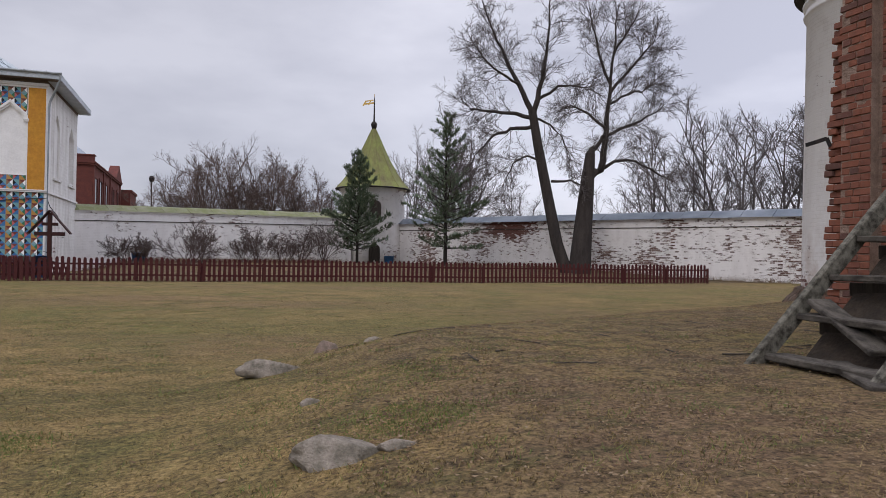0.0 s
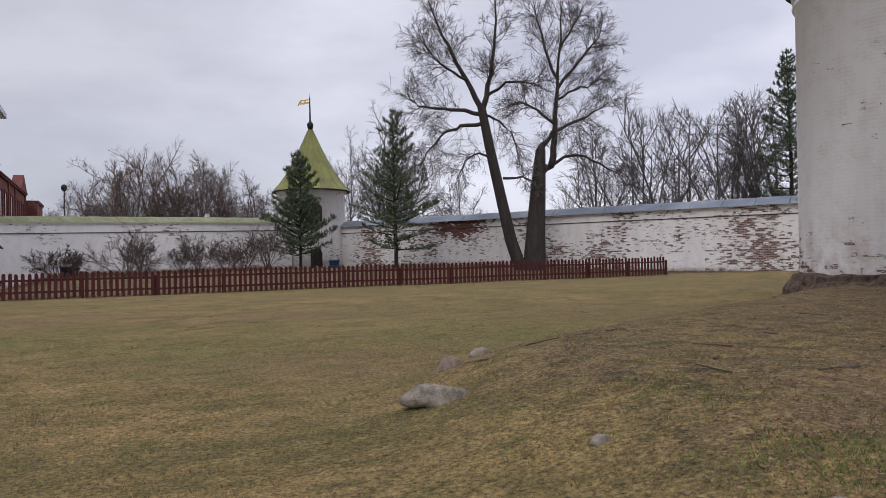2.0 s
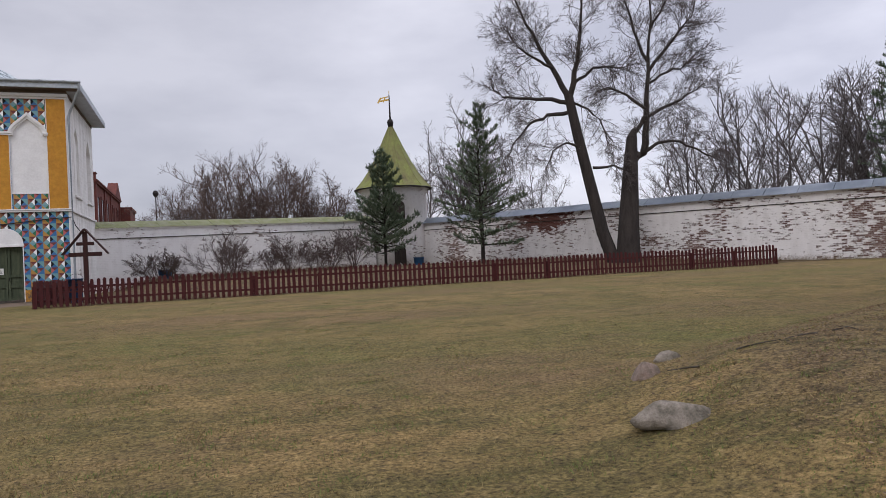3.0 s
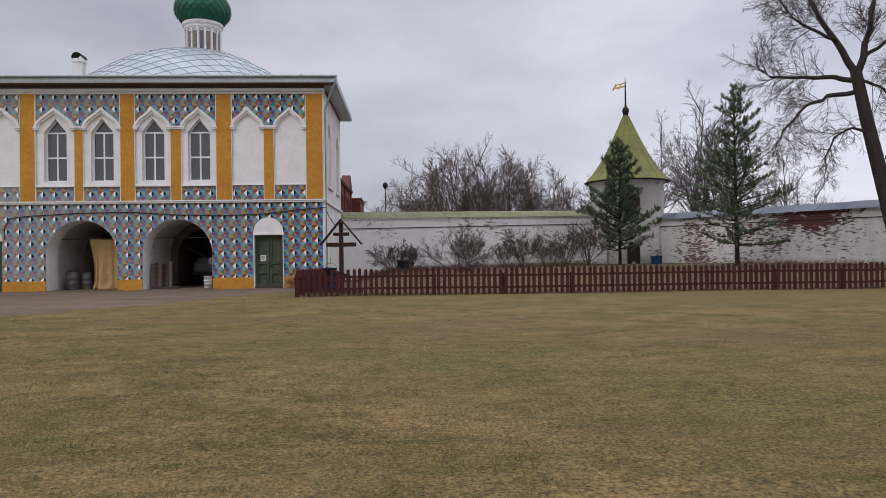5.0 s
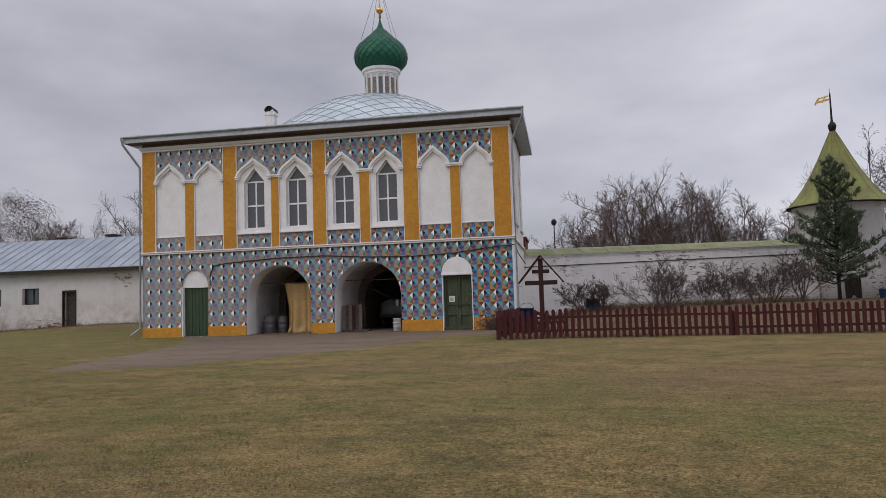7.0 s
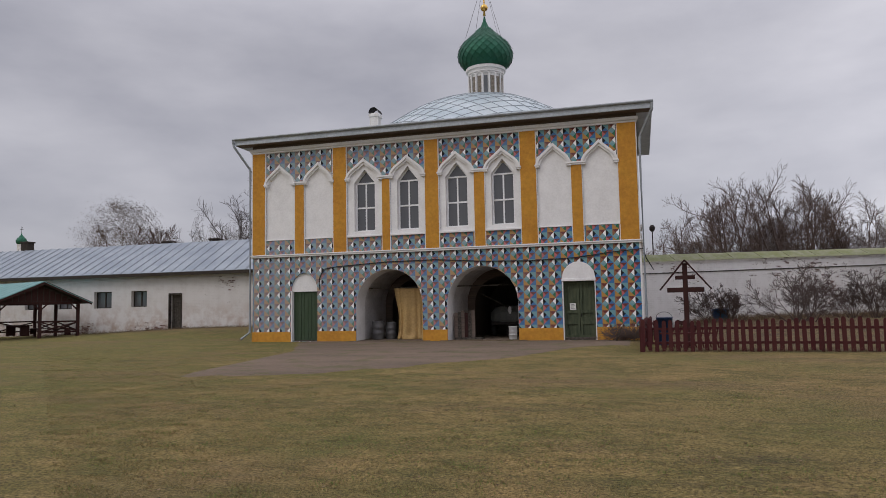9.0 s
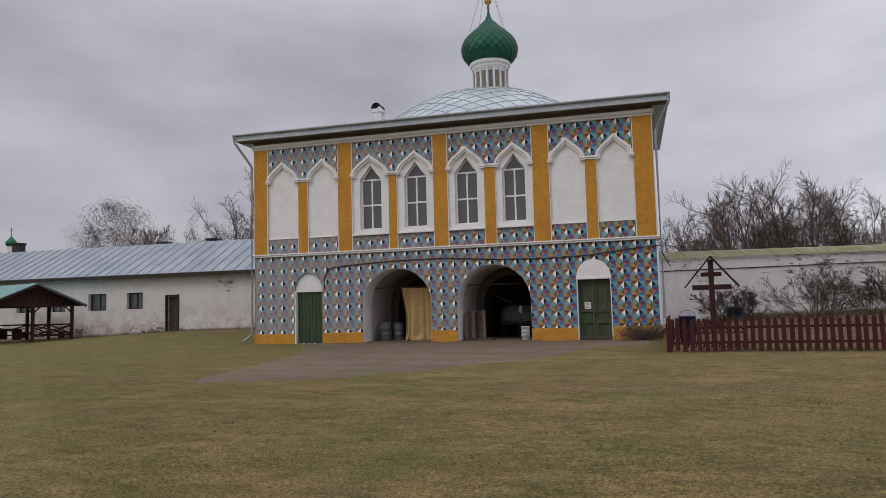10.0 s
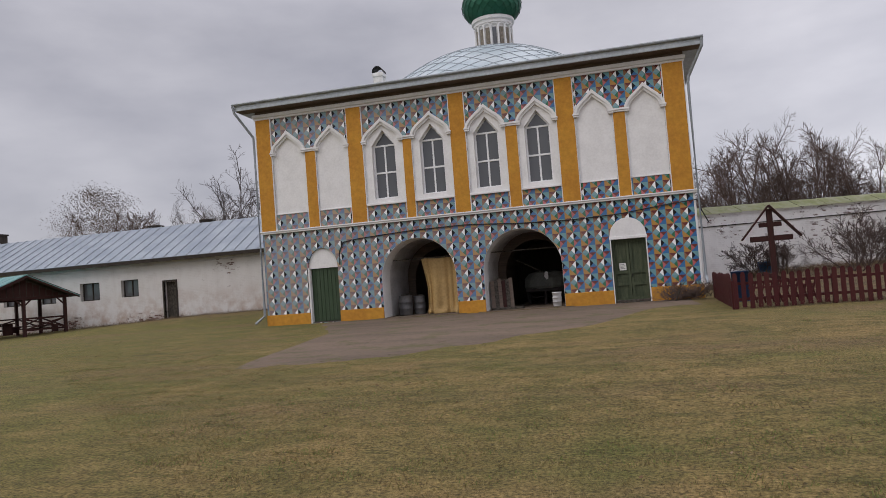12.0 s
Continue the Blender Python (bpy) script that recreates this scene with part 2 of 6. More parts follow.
def plaster_mat(name, wear_lo, wear_hi, red=1.0, tint=(0.74, 0.72, 0.70), streak=0.5, low=None, stain=None, broad=0.62, small=0.26, turned=False):
    """Limewashed brick: chipped through to brick where two scales of noise agree, grimy in streaks, the courses showing through the wash."""
    k = Mat(name, 0.95)
    turn = (radians(90), radians(90), 0) if turned else (radians(90), 0, 0)
    bc, bf = k.brick(1.0, (0.20 * red, 0.075, 0.052), (0.105 * red, 0.048, 0.038), (0.36, 0.32, 0.29), 0.014, 0.30, 0.105, turn)
    big, fine = k.noise(0.32, 4, 0.6), k.noise(5.2, 6, 0.75, (0.7, 0.7, 2.1))
    grime = k.noise(1.1, 4, 0.6, (1.6, 1.6, 0.2))
    blotch = k.noise(1.7, 5, 0.65)
    plaster = k.mix(k.value(grime, 0.45, 0.75, 0.0, streak), tint, (0.46, 0.43, 0.40))
    plaster = k.mix(k.value(blotch, 0.5, 0.75, 0.0, 0.35), plaster, (0.50, 0.46, 0.43))
    plaster = k.mix(k.math('MULTIPLY', k.math('MULTIPLY', bf, 0.22), k.value(blotch, 0.4, 0.65)), plaster, (0.40, 0.37, 0.34))
    chip, _ = k.brick(1.0, (0, 0, 0), (1, 1, 1), (0.5, 0.5, 0.5), 0.008, 0.30, 0.105, turn)
    w = k.math('ADD', k.math('MULTIPLY', big, broad), k.math('MULTIPLY', fine, small))
    w = k.math('ADD', w, k.math('MULTIPLY', chip, 0.12))
    if low:
        s = k.xyz()
        w = k.math('ADD', w, k.value(s["Z"], low[0], low[1], low[2], 0.0))
        damp = k.math('MULTIPLY', k.value(s["Z"], 0.4, 2.6, 1.0, 0.0), k.value(k.noise(1.3, 5, 0.7), 0.42, 0.62))
        plaster = k.mix(k.math('MULTIPLY', damp, 0.7), plaster, (0.34, 0.21, 0.14))
    stained = 0.0
    if stain:
        s2 = k.xyz()
        along = k.math('SUBTRACT', 1.0, k.math('MINIMUM', 1.0, k.math('ABSOLUTE', k.math('DIVIDE', k.math('SUBTRACT', s2["X"], stain[0]), stain[1]))))
        patch = k.math('MULTIPLY', along, k.value(s2["Z"], 2.2, 3.4))
        w = k.math('ADD', w, k.math('MULTIPLY', patch, 0.15))
        w = k.math('ADD', w, k.value(s2["X"], 30.0, 14.0, 0.0, 0.07))
        stained = k.math('MULTIPLY', k.value(patch, 0.1, 0.5), 0.75)
    mask = k.value(w, wear_lo, wear_hi)
    brickcol = k.mix(k.value(fine, 0.45, 0.66, 0.0, 0.30), bc, (0.42, 0.36, 0.33))
    if stain:
        brickcol = k.mix(stained, brickcol, (0.10, 0.03, 0.022))
    col = k.mix(mask, plaster, brickcol)
    k.bump(k.math('ADD', k.math('MULTIPLY', mask, -1.0), k.math('MULTIPLY', bf, k.math('ADD', k.math('MULTIPLY', mask, -0.5), -0.05))), 0.8, 0.03)
    return k.done(col)


def seam_metal(name, a, b, rough=0.38, metal=0.6, rot=0.0):
    k = Mat(name, rough, metal)
    n1, n2 = k.noise(0.5, 4), k.noise(9, 3)
    col = k.mix(k.value(n1, 0.35, 0.65), a, b)
    col = k.mix(k.value(n2, 0.5, 0.8, 0, 0.25), col, (0.16, 0.17, 0.18))
    k.bump(n2, 0.15, 0.01)
    return k.done(col, k.value(n1, 0.3, 0.7, rough - 0.1, rough + 0.15))


def shingle_metal(name, a, b, rough):
    k = Mat(name, rough, 0.5)
    r, n = k.each(), k.noise(2, 4)
    col = k.mix(r, a, b)
    col = k.mix(k.value(n, 0.5, 0.8, 0, 0.4), col, (0.05, 0.09, 0.07))
    k.bump(k.noise(12, 3), 0.2, 0.01)
    return k.done(col)


def ground_mat():
    k = Mat("dull_late_autumn_lawn", 1.0)
    big, mid, fine, grit = k.noise(0.09, 4, 0.6), k.noise(0.7, 6, 0.68, (0.85, 1.1, 1)), k.noise(6, 6, 0.75), k.noise(26, 5, 0.78)
    col = k.mix(k.value(mid, 0.40, 0.60), (0.27, 0.185, 0.074), (0.135, 0.108, 0.038))
    col = k.mix(k.value(big, 0.44, 0.62, 0.0, 0.8), col, (0.15, 0.132, 0.04))
    col = k.mix(k.value(fine, 0.50, 0.72, 0.0, 0.75), col, (0.082, 0.060, 0.034))
    col = k.mix(k.value(fine, 0.48, 0.30, 0.0, 0.6), col, (0.32, 0.235, 0.105))
    s = k.xyz()
    col = k.mix(k.math('MULTIPLY', k.value(s["X"], 5.0, -16.0, 0.0, 0.8), k.value(mid, 0.3, 0.6, 0.3, 1.0)), col, (0.138, 0.132, 0.035))
    lush = k.noise(0.35, 4, 0.6)
    col = k.mix(k.value(lush, 0.56, 0.68, 0.0, 0.6), col, (0.125, 0.13, 0.034))
    bank = k.math('MULTIPLY', k.value(s["Z"], 0.14, 0.36), k.value(s["X"], 7.0, 10.0))
    bank = k.math('MULTIPLY', bank, k.value(mid, 0.38, 0.60, 0.1, 0.7))
    bank = k.math('MULTIPLY', bank, k.value(s["Y"], -24.0, -27.0))
    col = k.mix(bank, col, (0.175, 0.118, 0.072))
    clod = k.noise(4.2, 6, 0.72)
    col = k.mix(k.math('MULTIPLY', k.value(s["Z"], 0.14, 0.36), k.value(clod, 0.50, 0.60, 0.0, 0.75)), col, (0.045, 0.034, 0.022))
    worn = k.noise(0.16, 5, 0.65, (0.5, 1.2, 1))
    col = k.mix(k.value(worn, 0.50, 0.62, 0.0, 0.55), col, (0.185, 0.118, 0.066))
    yard = k.math('MULTIPLY', k.value(s["Y"], -8.6, -7.6), k.value(s["X"], 0.4, 1.2))
    col = k.mix(k.math('MULTIPLY', yard, k.value(mid, 0.30, 0.60, 0.45, 0.95)), col, (0.105, 0.072, 0.044))
    spots = k.noise(0.55, 3, 0.5, (0.5, 1.0, 1))
    col = k.mix(k.value(spots, 0.66, 0.74, 0.0, 0.55), col, (0.055, 0.043, 0.028))
    tuft = k.noise(2.6, 5, 0.7, (0.7, 1.3, 1))
    col = k.mix(k.value(tuft, 0.53, 0.64, 0.0, 0.55), col, (0.072, 0.076, 0.022))
    col = k.mix(k.value(tuft, 0.46, 0.34, 0.0, 0.3), col, (0.30, 0.225, 0.09))
    col = k.mix(1.0, col, k.ramp(grit, [(0.34, (0.10, 0.10, 0.10)), (0.66, (0.90, 0.90, 0.90))]), 'OVERLAY')
    col = k.mix(1.0, col, (0.88, 0.87, 0.86), 'MULTIPLY')
    k.bump(k.math('ADD', fine, k.math('MULTIPLY', grit, 0.8)), 0.7, 0.05)
    return k.done(col)


def path_mat():
    k = Mat("trodden_earth_path", 1.0)
    n1, n2, n3 = k.noise(0.5, 4, 0.6, (0.4, 1.3, 1)), k.noise(6, 5, 0.7), k.noise(40, 3, 0.7)
    col = k.mix(k.value(n1, 0.35, 0.65), (0.175, 0.128, 0.095), (0.125, 0.094, 0.07))
    col = k.mix(k.value(n2, 0.52, 0.7, 0, 0.6), col, (0.065, 0.052, 0.038))
    turf = k.noise(0.8, 6, 0.7)
    col = k.mix(k.value(turf, 0.53, 0.60, 0, 0.7), col, (0.10, 0.092, 0.04))
    col = k.mix(0.4, col, k.ramp(n3, [(0.25, (0.25, 0.25, 0.25)), (0.75, (0.78, 0.78, 0.78))]), 'OVERLAY')
    k.bump(n2, 0.6, 0.03)
    return k.done(col)


def scatter_mat(name, stops, rough=0.95):
    k = Mat(name, rough)
    return k.done(k.ramp(k.island(), stops))


def brick_piece_mat():
    k = Mat("old_red_brick", 0.95)
    r, n, f = k.each(), k.noise(9, 4, 0.6), k.noise(45, 3)
    col = k.ramp(r, [(0.0, (0.16, 0.062, 0.042)), (0.35, (0.22, 0.082, 0.05)), (0.7, (0.17, 0.068, 0.048)), (1.0, (0.095, 0.052, 0.043))])
    col = k.mix(k.value(n, 0.5, 0.75, 0, 0.65), col, (0.11, 0.06, 0.045))
    col = k.mix(k.value(f, 0.6, 0.85, 0, 0.5), col, (0.36, 0.29, 0.25))
    k.bump(n, 0.7, 0.02)
    return k.done(col)


M_FENCE = fence_mat()
M_TILE = tile_mat()
M_PLASTER_SIDE = plaster_mat("stained_white_plaster", 0.60, 0.63, 1.0, (0.76, 0.75, 0.73), 0.75, None, None, 0.5, 0.36)
M_WALL_W = plaster_mat("limewashed_wall_plaster", 0.575, 0.60, 1.0, (0.78, 0.76, 0.74), 0.2, None, None, 0.40, 0.48)
M_HOUSE = plaster_mat("long_house_plaster", 0.64, 0.67, 1.0, (0.64, 0.62, 0.60), 0.3, (0.3, 1.3, 0.08))
M_WALL_E = plaster_mat("peeling_limewashed_brick", 0.497, 0.52, 0.9, (0.74, 0.71, 0.69), 0.35, None, (48.4, 3.6), 0.40, 0.40)
M_TURRET = plaster_mat("worn_turret_plaster", 0.635, 0.66, 1.1, (0.72, 0.705, 0.70), 0.3, (0.4, 3.4, 0.14), None, 0.40, 0.48, True)
M_ROOF = seam_metal("galvanised_roof_sheet", (0.50, 0.56, 0.58), (0.40, 0.47, 0.50))
M_ROOF_LONG = seam_metal("long_house_roof_sheet", (0.33, 0.365, 0.405), (0.27, 0.305, 0.35), 0.5, 0.4)
M_CAP_W = simple("pale_green_wall_cap", (0.33, 0.36, 0.17), (0.45, 0.45, 0.31), 1.6, 0.7)
M_CAP_E = seam_metal("blue_grey_wall_cap", (0.36, 0.40, 0.45), (0.28, 0.32, 0.37), 0.5, 0.4)
M_DOME = shingle_metal("green_dome_shingle", (0.018, 0.095, 0.058), (0.03, 0.125, 0.078), 0.55)
M_TOWER_ROOF = simple("mossy_green_roof_sheet", (0.21, 0.235, 0.065), (0.15, 0.13, 0.06), 0.9, 0.7, 0.1, 0.3, 0.01, (1, 1, 0.4))
M_GROUND = ground_mat()
M_PATH = path_mat()
M_GRASS = scatter_mat("grass_blades", [(0.0, (0.25, 0.18, 0.075)), (0.2, (0.10, 0.072, 0.036)), (0.45, (0.19, 0.145, 0.052)), (0.75, (0.33, 0.25, 0.12)), (1.0, (0.125, 0.13, 0.036))])
M_GREEN_GRASS = scatter_mat("green_grass_blades", [(0.0, (0.085, 0.14, 0.03)), (0.6, (0.13, 0.17, 0.045)), (1.0, (0.20, 0.175, 0.065))])
M_WEED = scatter_mat("dry_weed_stalks", [(0.0, (0.17, 0.11, 0.065)), (0.5, (0.10, 0.068, 0.045)), (1.0, (0.24, 0.185, 0.11))])
M_RUSSET = scatter_mat("dull_brown_tree_leaves", [(0.0, (0.10, 0.068, 0.042)), (0.5, (0.13, 0.084, 0.048)), (1.0, (0.075, 0.058, 0.042))])
M_LEAF = scatter_mat("dry_fallen_leaves", [(0.0, (0.16, 0.095, 0.05)), (0.35, (0.055, 0.037, 0.026)), (0.7, (0.20, 0.13, 0.07)), (1.0, (0.27, 0.20, 0.13))])
M_NEEDLE = scatter_mat("dark_conifer_needles", [(0.0, (0.085, 0.125, 0.085)), (0.5, (0.15, 0.195, 0.13)), (1.0, (0.24, 0.275, 0.18))])
M_BRICK = brick_piece_mat()
M_SEAM = simple("dull_seam_edge", (0.24, 0.27, 0.29), (0.32, 0.35, 0.37), 2, 0.6, 0.3)
# Bare earth, its colour darkened to hold the shade beneath the stair.
M_EARTH = simple("shade_darkened_earth", (0.06, 0.045, 0.033), (0.035, 0.028, 0.022), 5, 1.0, 0, 0.8, 0.03)
M_MORTAR = simple("crumbling_lime_mortar", (0.30, 0.215, 0.17), (0.19, 0.13, 0.10), 6, 1.0, 0, 0.8, 0.03)
M_RUBBLE = simple("crumbling_plinth_rubble", (0.17, 0.115, 0.085), (0.05, 0.04, 0.03), 7, 1.0, 0, 0.9, 0.05)
M_GLASS = Mat("window_glass", 0.06)
M_GLASS.b.inputs["Specular IOR Level"].default_value = 0.8
M_GLASS = M_GLASS.done((0.085, 0.088, 0.094))


# ---- builders ----
def part(name, bm, material, parent=None, label="", smooth=False):
    """Links a bmesh as one mesh object, under a thing or a part when parent is given."""
    me = bpy.data.meshes.new(name)
    bm.to_mesh(me)
    bm.free()
    me.materials.append(material)
    if smooth:
        me.shade_smooth()
    ob = new(name, me)
    if parent:
        ob.parent = parent
    if label:
        ob["label"] = label
    return ob


def raw(name, verts, faces, material, parent=None, label="", smooth=False):
    me = bpy.data.meshes.new(name)
    me.from_pydata([tuple(v) for v in verts], [], [tuple(f) for f in faces])
    me.update()
    me.materials.append(material)
    if smooth:
        me.shade_smooth()
    ob = new(name, me)
    if parent:
        ob.parent = parent
    if label:
        ob["label"] = label
    return ob


def thing(name, label, category, at=(0, 0, 0), rz=0.0, group="", kind=""):
    ob = tagged(new(name), label, category, group, kind)
    ob.empty_display_size = 0.2
    ob.matrix_basis = pose(*at, 0, 0, rz)
    return ob


def box(bm, x0, x1, y0, y1, z0, z1, bevel=0.0):
    r = bmesh.ops.create_cube(bm, size=1.0, matrix=Matrix.Translation(((x0 + x1) / 2, (y0 + y1) / 2, (z0 + z1) / 2)) @ Matrix.Diagonal((abs(x1 - x0), abs(y1 - y0), abs(z1 - z0), 1)))
    if bevel:
        es = list({e for v in r["verts"] for e in v.link_edges})
        bmesh.ops.bevel(bm, geom=es, offset=bevel, segments=1, affect='EDGES')
    return bm


def boxes(*rows, bevel=0.0):
    bm = bmesh.new()
    for r in rows:
        box(bm, *r, bevel=bevel)
    return bm


def beam(bm, a, b, w, h, bevel=0.0, up=(0, 0, 1)):
    """A squared timber from a to b."""
    a, b = Vector(a), Vector(b)
    d = (b - a)
    q = d.to_track_quat('X', 'Z').to_matrix().to_4x4()
    m = Matrix.Translation((a + b) / 2) @ q @ Matrix.Diagonal((d.length, w, h, 1))
    r = bmesh.ops.create_cube(bm, size=1.0, matrix=m)
    if bevel:
        es = list({e for v in r["verts"] for e in v.link_edges})
        bmesh.ops.bevel(bm, geom=es, offset=bevel, segments=1, affect='EDGES')
    return bm


def tube(bm, pts, radii, sides=8, cap=True):
    """A tapered tube along points."""
    pts = [Vector(p) for p in pts]
    rings = []
    for i, p in enumerate(pts):
        d = (pts[min(i + 1, len(pts) - 1)] - pts[max(i - 1, 0)]).normalized()
        q = d.to_track_quat('Z', 'X')
        r = radii[i] if isinstance(radii, (list, tuple)) else radii
        rings.append([bm.verts.new(p + q @ Vector((r * math.cos(2 * math.pi * k / sides), r * math.sin(2 * math.pi * k / sides), 0))) for k in range(sides)])
    for a, b in zip(rings, rings[1:]):
        for k in range(sides):
            bm.faces.new((a[k], a[(k + 1) % sides], b[(k + 1) % sides], b[k]))
    if cap:
        bm.faces.new(rings[0][::-1])
        bm.faces.new(rings[-1])
    return bm


def lathe(bm, profile, sides=24, at=(0, 0, 0), close=True):
    """Turns (radius, height) pairs round the z axis."""
    rings = []
    for r, z in profile:
        rings.append([bm.verts.new((at[0] + r * math.cos(2 * math.pi * k / sides), at[1] + r * math.sin(2 * math.pi * k / sides), at[2] + z)) for k in range(sides)])
    for a, b in zip(rings, rings[1:]):
        for k in range(sides):
            bm.faces.new((a[k], a[(k + 1) % sides], b[(k + 1) % sides], b[k]))
    if close:
        bm.faces.new(rings[0][::-1])
        bm.faces.new(rings[-1])
    return bm


def slab(outline, holes, y0, y1, to=lambda x, z, y: (x, y, z)):
    """An upright slab with the outline and holes given as (x, z) loops, from depth y0 to y1."""
    bm = bmesh.new()
    es = []
    for loop in (outline, *holes):
        vs = [bm.verts.new((x, y0, z)) for x, z in loop]
        es += [bm.edges.new((vs[k], vs[(k + 1) % len(vs)])) for k in range(len(vs))]
    bmesh.ops.triangle_fill(bm, use_beauty=True, use_dissolve=False, edges=es, normal=(0, -1, 0))
    r = bmesh.ops.extrude_face_region(bm, geom=list(bm.faces))
    for v in r["geom"]:
        if isinstance(v, bmesh.types.BMVert):
            v.co.y = y1
    for v in bm.verts:
        v.co = to(v.co.x, v.co.z, v.co.y)
    bmesh.ops.recalc_face_normals(bm, faces=list(bm.faces))
    return bm


def rect(x0, x1, z0, z1):
    return [(x0, z0), (x1, z0), (x1, z1), (x0, z1)]


def round_arch(x0, x1, z0, apex, n=14):
    r = (x1 - x0) / 2
    c, s = (x0 + x1) / 2, apex - r
    return [(x0, z0), (x1, z0)] + [(c + r * math.cos(math.pi * k / n), s + r * math.sin(math.pi * k / n)) for k in range(n + 1)]


def lunette(x0, x1, z0, apex, n=12):
    r, h = (x1 - x0) / 2, apex - z0
    c = (x0 + x1) / 2
    return [(c + r * math.cos(math.pi * k / n), z0 + h * math.sin(math.pi * k / n)) for k in range(n + 1)]


def keel_curve(x0, x1, spring, apex):
    """The upper edge of a pointed keel arch, right to left."""
    c, w, h = (x0 + x1) / 2, (x1 - x0) / 2, apex - spring
    half = [(1.0, 0.0), (0.95, 0.16), (0.84, 0.33), (0.68, 0.48), (0.46, 0.64), (0.22, 0.82), (0.0, 1.0)]
    right = [(c + w * a, spring + h * b) for a, b in half]
    return right + [(2 * c - x, z) for x, z in right[-2::-1]]


def keel_arch(x0, x1, z0, spring, apex):
    return [(x0, z0), (x1, z0)] + keel_curve(x0, x1, spring, apex)


def smooth(a, b, v):
    t = max(0.0, min(1.0, (v - a) / (b - a)))
    return t * t * (3 - 2 * t)


def gz(x, y):
    """The height of the ground."""
    mound = 0.43 * smooth(7.2, 10.4, x - 0.2 * (max(y, -37.5) + 36)) * (1 - smooth(-32.6, -30.0, y - 0.42 * (x - 12.6))) * (1 - smooth(21, 26, x))
    yard = 0.62 * smooth(-6.5, 8.5, y) * smooth(0.4, 4.0, x)
    north = 0.55 * smooth(1.0, 10.5, y) * smooth(-46, -25, x) * (1 - smooth(-20.5, -19.2, x))
    bumps = 0.035 * noise.noise((x * 0.22, y * 0.22, 3.1)) + 0.012 * noise.noise((x * 1.1, y * 1.1, 7.7))
    near = smooth(1.0, 2.5, -y) if -20.0 < x < 0.5 else 1.0
    return mound + yard + north + bumps * near


# ---- ground ----
def axis(lo, hi, step, far):
    core = list(np.arange(lo, hi + step / 2, step))
    out, d, a, b = [], step, core[0], core[-1]
    left, right = [], []
    while b < far:
        d *= 1.5
        b += d
        a -= d
        right.append(b)
        left.append(a)
    return left[::-1] + core + right


gx, gy = axis(-48, 58, 0.6, 900), axis(-50, 26, 0.5, 900)
g_verts = [(x, y, gz(x, y)) for y in gy for x in gx]
nx = len(gx)
g_faces = [(j * nx + i, j * nx + i + 1, (j + 1) * nx + i + 1, (j + 1) * nx + i) for j in range(len(gy) - 1) for i in range(nx - 1)]
tagged(raw("ground", g_verts, g_faces, M_GROUND, smooth=True), "dull brown and green late-autumn lawn with worn patches", "lawn", kind="structure")


def path_strip():
    """The trodden earth before the gate arches, tapering away to the west."""
    vs, fs = [], []
    n, m = 110, 16
    for i in range(n + 1):
        x = -16.2 + 15.7 * i / n
        back = 0.4
        ragged = 0.9 * noise.noise((x * 0.35, 2.0, 0.0)) + 0.6 * noise.noise((x * 1.3, 5.0, 0.0))
        front = -11.6 - 6.3 * smooth(-3.0, -10.5, x) + ragged + 7.0 * smooth(-4.6, -1.8, x)
        front = max(front, float(np.interp(x, (-16.2, -13.0, -12.0, -11.0), (-0.6, -8.5, -14.5, -19.0))) + ragged)
        for j in range(m + 1):
            y = front + (back - front) * j / m
            edge = min(j, m - j, i, n - i)
            vs.append((x, y, gz(x, y) + (0.014 if edge else -0.03)))
    for i in range(n):
        for j in range(m):
            a = i * (m + 1) + j
            fs.append((a, a + m + 1, a + m + 2, a + 1))
    return raw("earth_path", vs, fs, M_PATH, smooth=True)


tagged(path_strip(), "trodden brown earth apron before the gate arches", "path", kind="structure")

# ---- gatehouse ----
gate = thing("gatehouse", "two-storey gatehouse with painted faceted tiles, ochre pilasters and green dome", "building")
GW, GD = 19.4, 9.0
ARCHES = ((-13.65, -10.2), (-8.98, -5.56))
DOORS = ((-17.22, -15.74, 2.56, 3.46), (-3.53, -2.04, 2.72, 3.55))
BAYS = ((-18.62, -16.98, 0), (-16.42, -14.84, 0), (-14.07, -12.23, 1), (-11.77, -10.0, 1),
        (-9.26, -7.56, 1), (-7.0, -5.32, 1), (-4.52, -2.98, 0), (-2.44, -0.88, 0))
SPRING, APEX, SILL = 8.08, 9.05, 5.2
holes = [round_arch(a, b, 0.02, 3.52) for a, b in ARCHES]
holes += [[(a, 0.02), (b, 0.02)] + lunette(a, b, t, z) for a, b, t, z in DOORS]
holes += [keel_arch(a, b, SILL, SPRING, APEX - 0.03) for a, b, w in BAYS]
part("front_wall", slab(rect(-GW, 0, -0.6, 10.0), holes, 0.0, 1.1), M_TILE, gate, "blue, teal and orange painted faceted tile pattern")
to_x = lambda x, z, y: (-y, x, z)
side_holes = [keel_arch(2.0, 3.5, 5.3, 8.0, 8.9), keel_arch(6.3, 7.9, 5.4, 8.0, 8.9)]
part("side_wall", slab(rect(1.1, GD, -0.6, 10.0), side_holes, 0.0, 0.5, to_x), M_PLASTER_SIDE, gate, "stained white plaster with blind niches")
part("corner_strip", boxes((-0.07, 0.012, -0.006, 1.1, -0.6, 10.0)), M_WHITE, gate)
